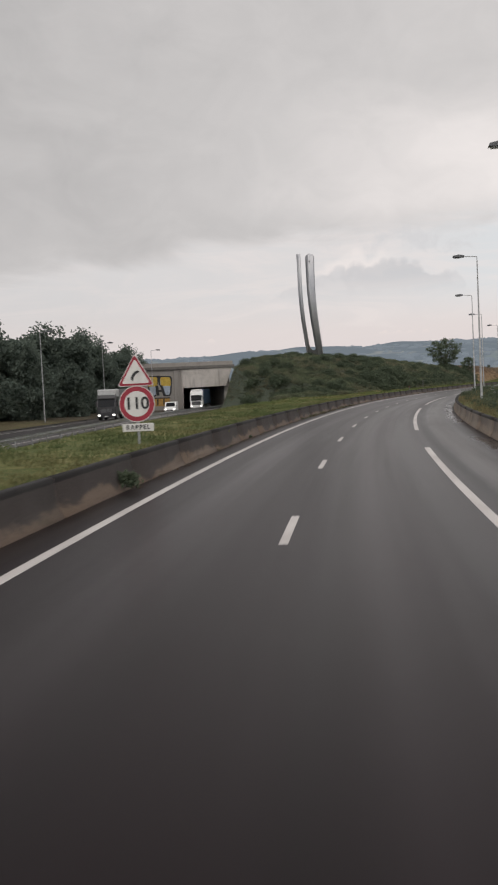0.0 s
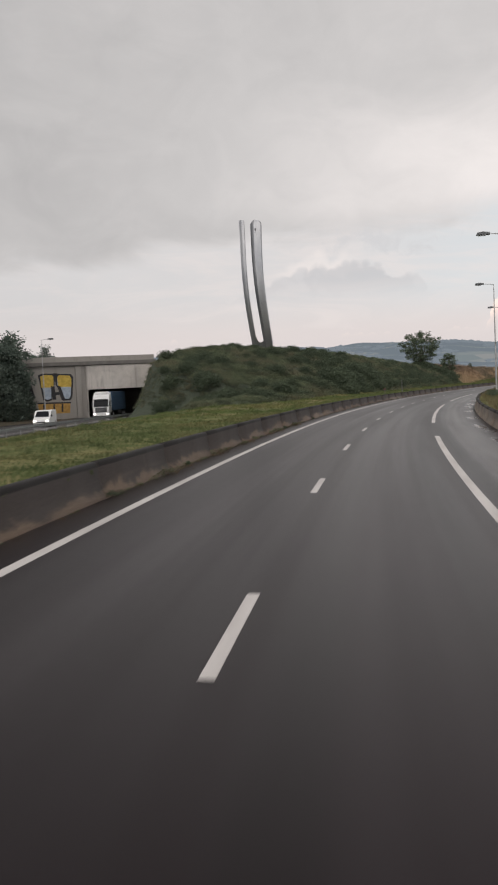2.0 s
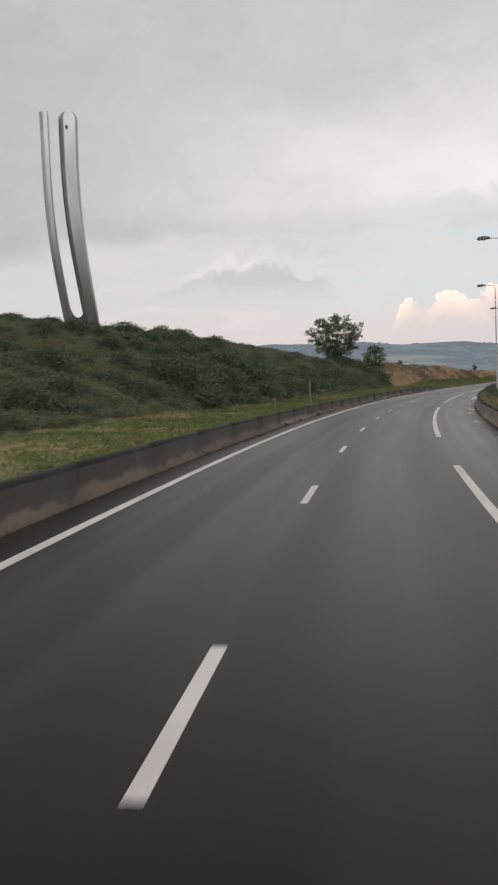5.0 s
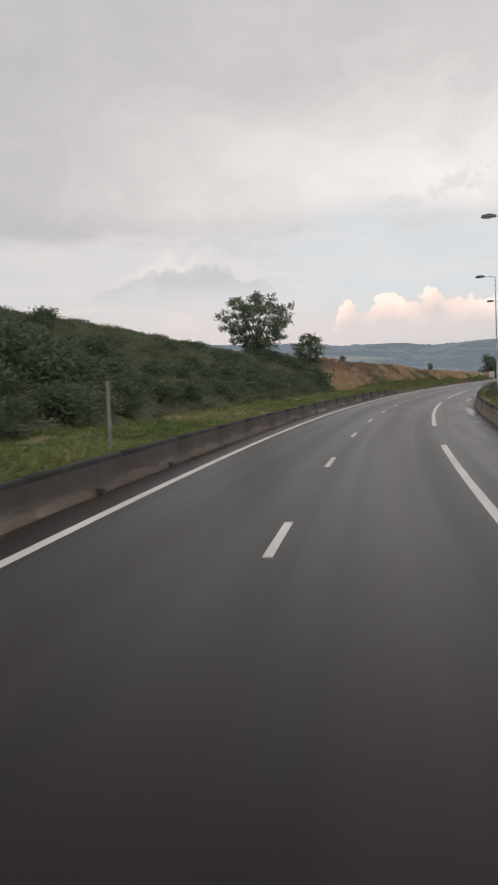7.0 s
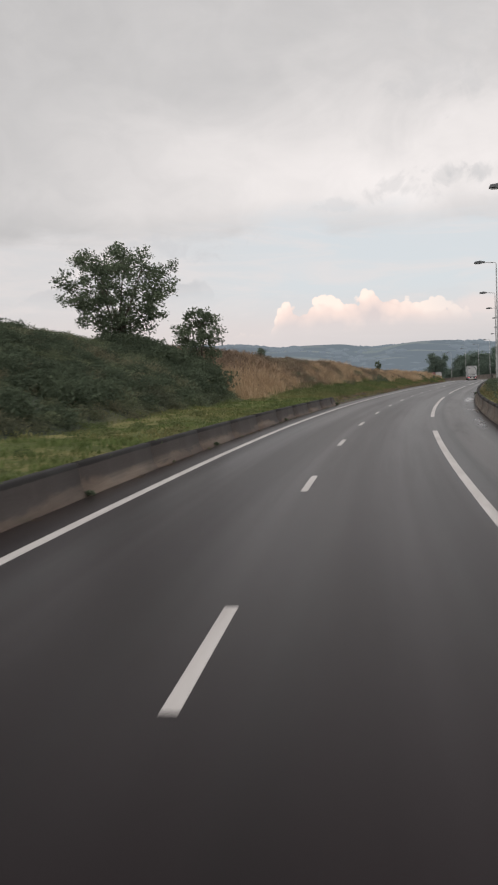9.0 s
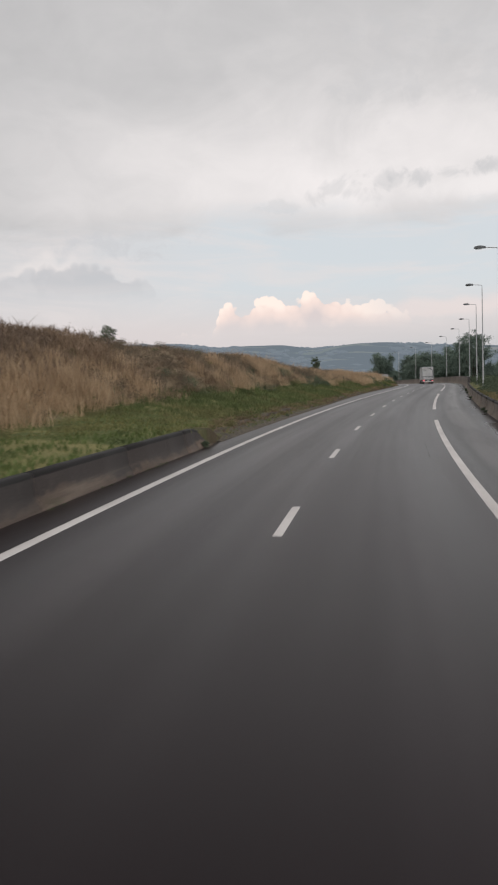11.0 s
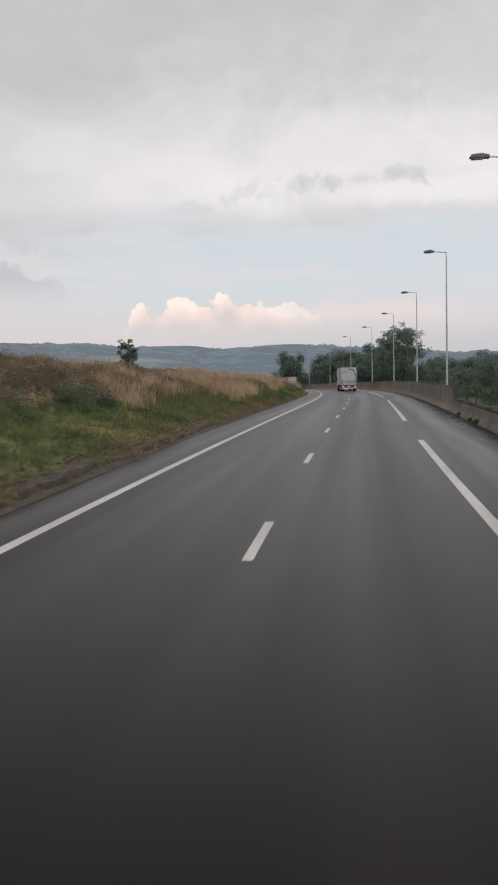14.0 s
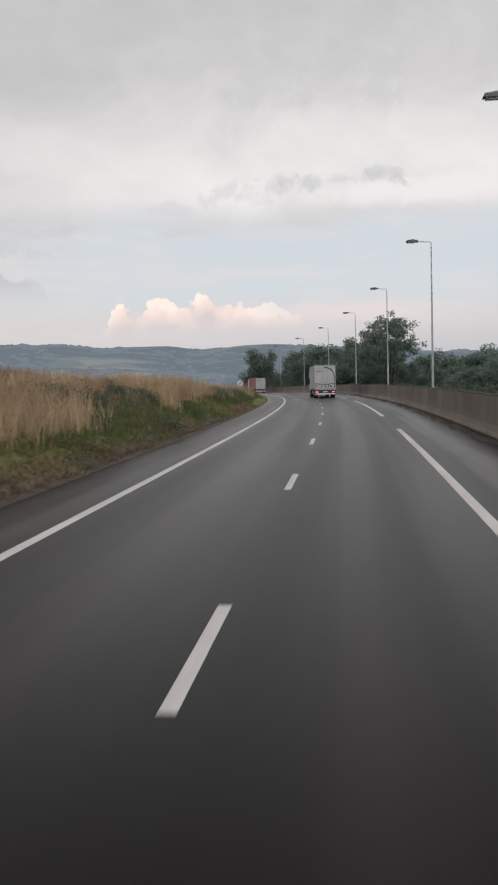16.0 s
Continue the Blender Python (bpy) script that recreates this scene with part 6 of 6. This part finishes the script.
def plant_grass():
    r = np.random.default_rng(9)
    short = [tuft_proto(80 + i, 10, 0.13, 0.7, 0.016) for i in range(4)]
    n_ = 21000
    s = np.concatenate([r.uniform(8, 200, n_ // 2), r.uniform(60, 420, n_ // 2)])
    fd = np.interp(s, ST, FOOT_D)
    d0 = kerb_d(s) + np.where(s < 281, 0.45, 0.25)
    d = d0 + (np.minimum(fd, 20) + 0.8 - d0) * r.random(len(s)) ** 1.4
    p = ground_at(s, d)
    ok = np.abs(p[:, 0] - far_lane_x(p[:, 1])) > 6.0
    p, s = p[ok], s[ok]
    k = r.uniform(0.6, 1.4, len(s)) * (1 + 0.5 * np.clip(rough_field(p[:, 0], p[:, 1]), -0.6, 1))
    turn = r.uniform(0, 6.28, len(s))
    near = s + 6 * r.normal(size=len(s)) < 100
    scatter("grass", "short green and yellowing grass of the verge", "grass", short, p[~near], np.stack([k, k], -1)[~near], turn[~near], grass_green)
    scatter("lush_grass", "short green grass of the central reserve", "grass", short, p[near], np.stack([k, k], -1)[near], turn[near], grass_rank)
    # tall dry grass on the slope
    tall = [tuft_proto(100 + i, 20, 0.55 + 0.09 * i, 0.75 - 0.10 * i, 0.008) for i in range(5)]
    n_ = 19000
    s = r.uniform(272, 470, n_)
    fd, td = np.interp(s, ST, FOOT_D), np.interp(s, ST, TOP_D)
    d = fd + 0.4 + (td + 10 - fd) * r.random(n_) ** 1.25
    p = ground_at(s, d)
    patch = rough_field(p[:, 0] * 0.42 + 3, p[:, 1] * 0.42)
    thin = ramp01(s, 356, 374)                      # the straw thins out into separate stands
    ok = ((patch > -0.06 + 0.24 * thin + 0.2 * r.random(n_)) | (r.random(n_) < 0.22 - 0.10 * thin)) & (s > 271 + 0.55 * (d - 10))
    high = (((d - fd) / (td - fd) + 0.25 * patch + 0.10 * r.normal(size=n_) > 0.42 + 0.3 * ramp01(s, 318, 330)) | ((s > 294 + 4 * patch) & (s < 324 + 8 * patch) & (patch < 0.45)))[ok]
    p, s, patch = p[ok], s[ok], patch[ok]
    k = r.uniform(0.45, 1.25, len(s)) * (1 + 0.75 * patch)
    size, turn = np.stack([k * 1.5, k], -1), r.uniform(0, 6.28, len(s))
    scatter("dry_grass", "tall straw-coloured dry grass on the slope", "grass", tall, p[~high], size[~high], turn[~high], grass_dry)
    scatter("heath_grass", "brownish mauve dry grass covering the upper slope", "grass", tall, p[high], size[high] * np.array([1.3, 0.55]), turn[high], heath)
    # brown-green undergrowth in the dry slope
    n_ = 3600
    s = r.uniform(276, 460, n_)
    fd, td = np.interp(s, ST, FOOT_D), np.interp(s, ST, TOP_D)
    d = fd + 0.3 + (td - 2.0 - fd) * r.random(n_)
    p = ground_at(s, d)
    ok = (rough_field(p[:, 0] * 0.42 + 3, p[:, 1] * 0.42) < 0.05 + 0.2 * ramp01(s, 356, 374) + 0.15 * r.random(n_)) & (s > 273 + 0.55 * (d - 10))
    p = p[ok]
    k = r.uniform(0.3, 0.8, len(p))
    scatter("undergrowth", "brownish green undergrowth between the dry grass", "undergrowth", [bush_proto(150 + i, 170, 0.085) for i in range(4)], p, np.stack([k, k * 0.8], -1), r.uniform(0, 6.28, len(p)), leaf_brown)
    # flattened brown straw along the paving's edge
    n_ = 3000
    s = r.uniform(281, 440, n_)
    d = kerb_d(s) + 0.12 + 0.45 * (1 - ramp01(s, 302, 320)) + r.random(n_) ** 1.2 * np.where(s < 300, 1.4, 0.95)
    p = ground_at(s, d)
    ok = rough_field(p[:, 0] * 0.9, p[:, 1] * 0.9) + 0.5 * r.random(n_) > 0.05
    p = p[ok]
    k = r.uniform(0.5, 1.2, len(p))
    scatter("straw_litter", "flattened brown straw and debris beside the paving", "straw", [tuft_proto(160 + i, 14, 0.14, 2.2, 0.010) for i in range(4)], p, np.stack([k * 1.3, k], -1), r.uniform(0, 6.28, len(p)), litter)
    # longer green grass of the verge below the slope
    n_ = 5200
    s = r.uniform(283, 470, n_)
    fd = np.interp(s, ST, FOOT_D)
    d = kerb_d(s) + 0.9 + (fd + 0.9 - kerb_d(s) - 0.9) * r.random(n_) ** 0.8
    p = ground_at(s, d)
    k = r.uniform(0.5, 1.3, n_) * (1 + 0.6 * np.clip(rough_field(p[:, 0] * 0.8, p[:, 1] * 0.8), -0.7, 1))
    scatter("long_grass", "longer green grass on the verge below the slope", "grass", [tuft_proto(190 + i, 16, 0.28, 0.8, 0.010) for i in range(4)], p, np.stack([k, k], -1), r.uniform(0, 6.28, n_), grass_rank)
    # taller straw plumes in clusters near the foot of the slope
    n_ = 3600
    s = r.uniform(296, 460, n_)
    fd = np.interp(s, ST, FOOT_D)
    d = fd - 0.7 + r.random(n_) * 4.5
    near = ((s > 376) & (s < 392)) | ((s > 396) & (s < 401) & (d > 9.6))
    d = np.where(near & (s < 392), kerb_d(s) + 1.5 + r.random(n_) * 5, d)
    p = ground_at(s, d)
    ok = near | (rough_field(p[:, 0] * 0.5 + 3, p[:, 1] * 0.5) > np.where(s > 336, 0.10, 0.30) + 0.25 * r.random(n_))
    p = p[ok]
    k = r.uniform(0.7, 1.25, len(p))
    scatter("straw_plumes", "clusters of tall pale straw plumes on the slope", "grass", [tuft_proto(200 + i, 22, 1.05, 0.35 + 0.1 * i, 0.008) for i in range(4)], p, np.stack([k * 1.2, k], -1), r.uniform(0, 6.28, len(p)), grass_dry)
    # dark brush between the straw and the green verge
    n_ = 420
    s = r.uniform(300, 470, n_)
    fd = np.interp(s, ST, FOOT_D)
    d = fd - 0.4 + r.random(n_) ** 1.5 * 3.0
    p = ground_at(s, d)
    ok = rough_field(p[:, 0] * 0.6 + 9, p[:, 1] * 0.6) > 0.12
    stands = [(s0 + r.normal(size=n) * 1.6, d0 + r.normal(size=n) * 0.8) for s0, d0, n in ((403, 9.2, 26), (394, 8.8, 18), (398, 7.6, 10), (415, 9.4, 10), (352, 10.5, 12), (338, 11.5, 10))]
    p = np.concatenate([p[ok], ground_at(np.concatenate([q[0] for q in stands]), np.concatenate([q[1] for q in stands]))])
    p[:, 2] -= 0.1
    k = r.uniform(0.35, 0.85, len(p))
    scatter("brush", "dark green brush along the foot of the dry slope", "brush", [bush_proto(170 + i, 320, 0.10, 9) for i in range(4)], p, np.stack([k, k], -1), r.uniform(0, 6.28, len(p)), leaf_mid)
    # rank weeds and straw in the joint at the barrier's foot
    s = np.concatenate([r.uniform(70, 104, 70), r.uniform(20, 276, 150)])
    p = on_road(s, 4.41 - 0.12 * r.random(len(s)))
    k = r.uniform(0.3, 0.8, len(s)) * np.where((s > 66) & (s < 104), 0.8 + 0.4 * np.sin(s * 0.9), 0.6)
    scatter("joint_straw", "dry straw in the joint at the barrier's foot", "straw", [tuft_proto(180 + i, 14, 0.15, 1.0, 0.010) for i in range(3)], p, np.stack([k, k], -1), r.uniform(0, 6.28, len(s)), litter)
    s = np.concatenate([r.uniform(66, 104, 90), r.uniform(20, 276, 90)])
    p = on_road(s, 4.40 - 0.08 * r.random(len(s)))
    k = r.uniform(0.06, 0.15, len(s)) * np.where((s > 66) & (s < 104), 1.0 + 0.4 * np.sin(s * 0.9), 0.6)
    scatter("joint_weeds", "low dull green weeds along the barrier's foot", "weeds", [bush_proto(184 + i, 120, 0.16, 8) for i in range(3)], p, np.stack([k * 1.3, k], -1), r.uniform(0, 6.28, len(s)), leaf_scrub)
    # broad-leaved plants in the central grass
    n_ = 520
    s = r.uniform(20, 280, n_)
    d = kerb_d(s) + 0.6 + r.random(n_) * np.minimum(np.interp(s, ST, FOOT_D) - 5, 16)
    p = ground_at(s, d)
    ok = np.abs(p[:, 0] - far_lane_x(p[:, 1])) > 7
    p = p[ok]
    k = r.uniform(0.10, 0.32, len(p))
    scatter("verge_plants", "scattered broad-leaved plants in the central grass", "plants", [bush_proto(194 + i, 150, 0.15, 9) for i in range(3)], p, np.stack([k * 1.3, k], -1), r.uniform(0, 6.28, len(p)), grass_rank)
    # green weeds at the foot of the dry slope and low brown bushes in it
    n_ = 900
    s = r.uniform(284, 470, n_)
    fd = np.interp(s, ST, FOOT_D)
    d = np.where(r.random(n_) < 0.75, kerb_d(s) + 0.3 + (fd + 0.8 - kerb_d(s)) * r.random(n_) ** 0.6, fd + r.random(n_) * 6)
    p = ground_at(s, d)
    k = r.uniform(0.15, 0.42, n_)
    p[:, 2] -= 0.05
    scatter("weeds", "low green weeds along the foot of the slope", "weeds", [bush_proto(110 + i, 200, 0.14) for i in range(4)], p, np.stack([k, k * 0.9], -1), r.uniform(0, 6.28, n_), grass_rank)
    # rough growth on the right-hand verge
    n_ = 2600
    s = r.uniform(25, 350, n_)
    d = -7.25 - r.random(n_) ** 1.3 * 9
    p = ground_at(s, d)
    k = r.uniform(0.5, 1.2, n_)
    scatter("verge_grass", "rough dry grass on the outer verge", "grass", [tuft_proto(120 + i, 16, 0.45, 0.5, 0.012) for i in range(3)], p, np.stack([k, k], -1), r.uniform(0, 6.28, n_), grass_outer)
    n_ = 900
    s = np.concatenate([r.uniform(30, 345, n_ // 2), r.uniform(335, 480, n_ // 2)])
    d = np.where(s < 345, -7.6 - r.random(n_) * 9, -8.6 - r.random(n_) * 14)
    p = ground_at(s, d)
    k = r.uniform(0.3, 0.9, n_) * np.where(s < 345, 1, 1.6)
    scatter("verge_bushes", "low green bushes on the outer verge", "bush", [bush_proto(130 + i, 200, 0.14, 9) for i in range(3)], p, np.stack([k, k], -1), r.uniform(0, 6.28, n_), leaf_bush)


plant_grass()

def crumble_edge():
    """Clods of earth and a narrow concrete strip along the left edge of the paving."""
    r = np.random.default_rng(17)
    base = bmesh.new()
    bmesh.ops.create_icosphere(base, subdivisions=1, radius=1.0)
    bv = np.array([v.co[:] for v in base.verts]) * (1 + 0.25 * r.normal(size=(len(base.verts), 1)))
    bf = np.array([[v.index for v in f.verts] for f in base.faces])
    base.free()
    n_ = 1500
    s = r.uniform(281, 430, n_)
    d = kerb_d(s) + 0.10 + 0.45 * (1 - ramp01(s, 312, 345)) + r.random(n_) ** 1.3 * 0.9
    p = ground_at(s, d)
    k = r.uniform(0.02, 0.085, n_)
    scatter("earth_clods", "brown clods of earth and turf at the edge of the paving", "earth", [(bv, bf)], p, np.stack([k * 1.4, k], -1), r.uniform(0, 6.28, n_), soil_mat)
    ss = np.arange(281, 470, 2.0)
    rows, uv = [], []
    for t in ss:
        w = 0.04 + 0.50 * (1 - float(ramp01(t, 302, 320))) + 0.05 * math.sin(t * 0.8)
        rows.append(on_road(t, float(kerb_d(t)) + np.array([-0.20, -0.20, 0.0, w, w]), np.array([-0.02, 0.010, 0.050, 0.055 + 0.24 * w, -0.1])))
        uv.append(np.stack([np.array([0, 0, 0.2, 0.2 + w, 0.3 + w]), np.full(5, t)], -1))
    tagged(new("edge_strip", mesh_from("edge_strip", np.concatenate(rows), grid_faces(len(ss), 5)[:, ::-1], np.concatenate(uv), edge_concrete)), "narrow strip of pale bare earth at the edge of the paving", "earth strip", kind="structure")


crumble_edge()


def turf_lip():
    """Broken step of dark earth where the turf ends above the paving's bare strip."""
    r = np.random.default_rng(23)
    ss = np.arange(281.5, 425, 0.35)
    wob = np.interp(ss, np.arange(281, 427, 1.3), r.normal(size=len(np.arange(281, 427, 1.3)))) * 0.09 + r.normal(size=len(ss)) * 0.025
    w = 0.06 + 0.52 * (1 - ramp01(ss, 302, 320))
    high = np.clip(0.10 + 0.05 * np.interp(ss, np.arange(281, 427, 2.1), r.normal(size=len(np.arange(281, 427, 2.1)))), 0.03, 0.2)
    rows, uv = [], []
    for t, a, k, h in zip(ss, wob, w, high):
        d0 = float(kerb_d(t)) + k + a
        g = [float(land(t, d0 + q)) for q in (0.0, 0.05, 0.35, 0.7)]
        p = on_road(t, d0 + np.array([-0.03, 0.0, 0.03, 0.32, 0.7]))
        p[:, 2] = [g[0] - 0.06, g[0] + 0.6 * h, g[1] + h, g[2] + 0.6 * h, g[3] - 0.03]
        rows.append(p)
        uv.append(np.stack([np.arange(5) * 0.1, np.full(5, t)], -1))
    me = mesh_from("turf_lip", np.concatenate(rows), grid_faces(len(ss), 5)[:, ::-1], np.concatenate(uv), soil_mat)
    tagged(new("turf_lip", me), "broken lip of dark earth and turf along the verge", "earth bank", kind="structure")


turf_lip()

# weeds growing out of the joint at the barrier's foot
weed = None
for s, size in ((22.6, 0.42), (44.5, 0.14), (74.0, 0.13), (96.0, 0.14), (108.0, 0.13), (163.5, 0.14), (169.0, 0.14), (177.5, 0.15), (184.0, 0.13), (212.0, 0.13), (222.0, 0.14), (236.0, 0.15), (254.0, 0.15), (278.2, 0.22), (300.0, 0.16), (303.5, 0.16), (306.0, 0.2), (329.0, 0.2), (331.5, 0.14), (346.0, 0.22), (348.0, 0.16), (357.0, 0.24), (359.5, 0.18), (365.0, 0.2)):
    p = on_road(s, -6.46 if s > 302 else 4.40 if s < 279 else 4.7)
    m = pose(float(p[0]), float(p[1]), float(p[2]), 0, 0, s * 37 % 360)
    if weed is None:
        v, f = bush_proto(140, 560, 0.22, 12)
        weed = tagged(new("weed", mesh_from("weed", v, f, None, leaf_mid)), "green weed tuft at the foot of the concrete barrier", "weed", "weeds along the barrier")
        weed.matrix_world = m
    else:
        weed_copy = copy_thing(weed, m)
        weed_copy.scale = (size, size, size * 0.9)
weed.scale = (0.42, 0.42, 0.42)
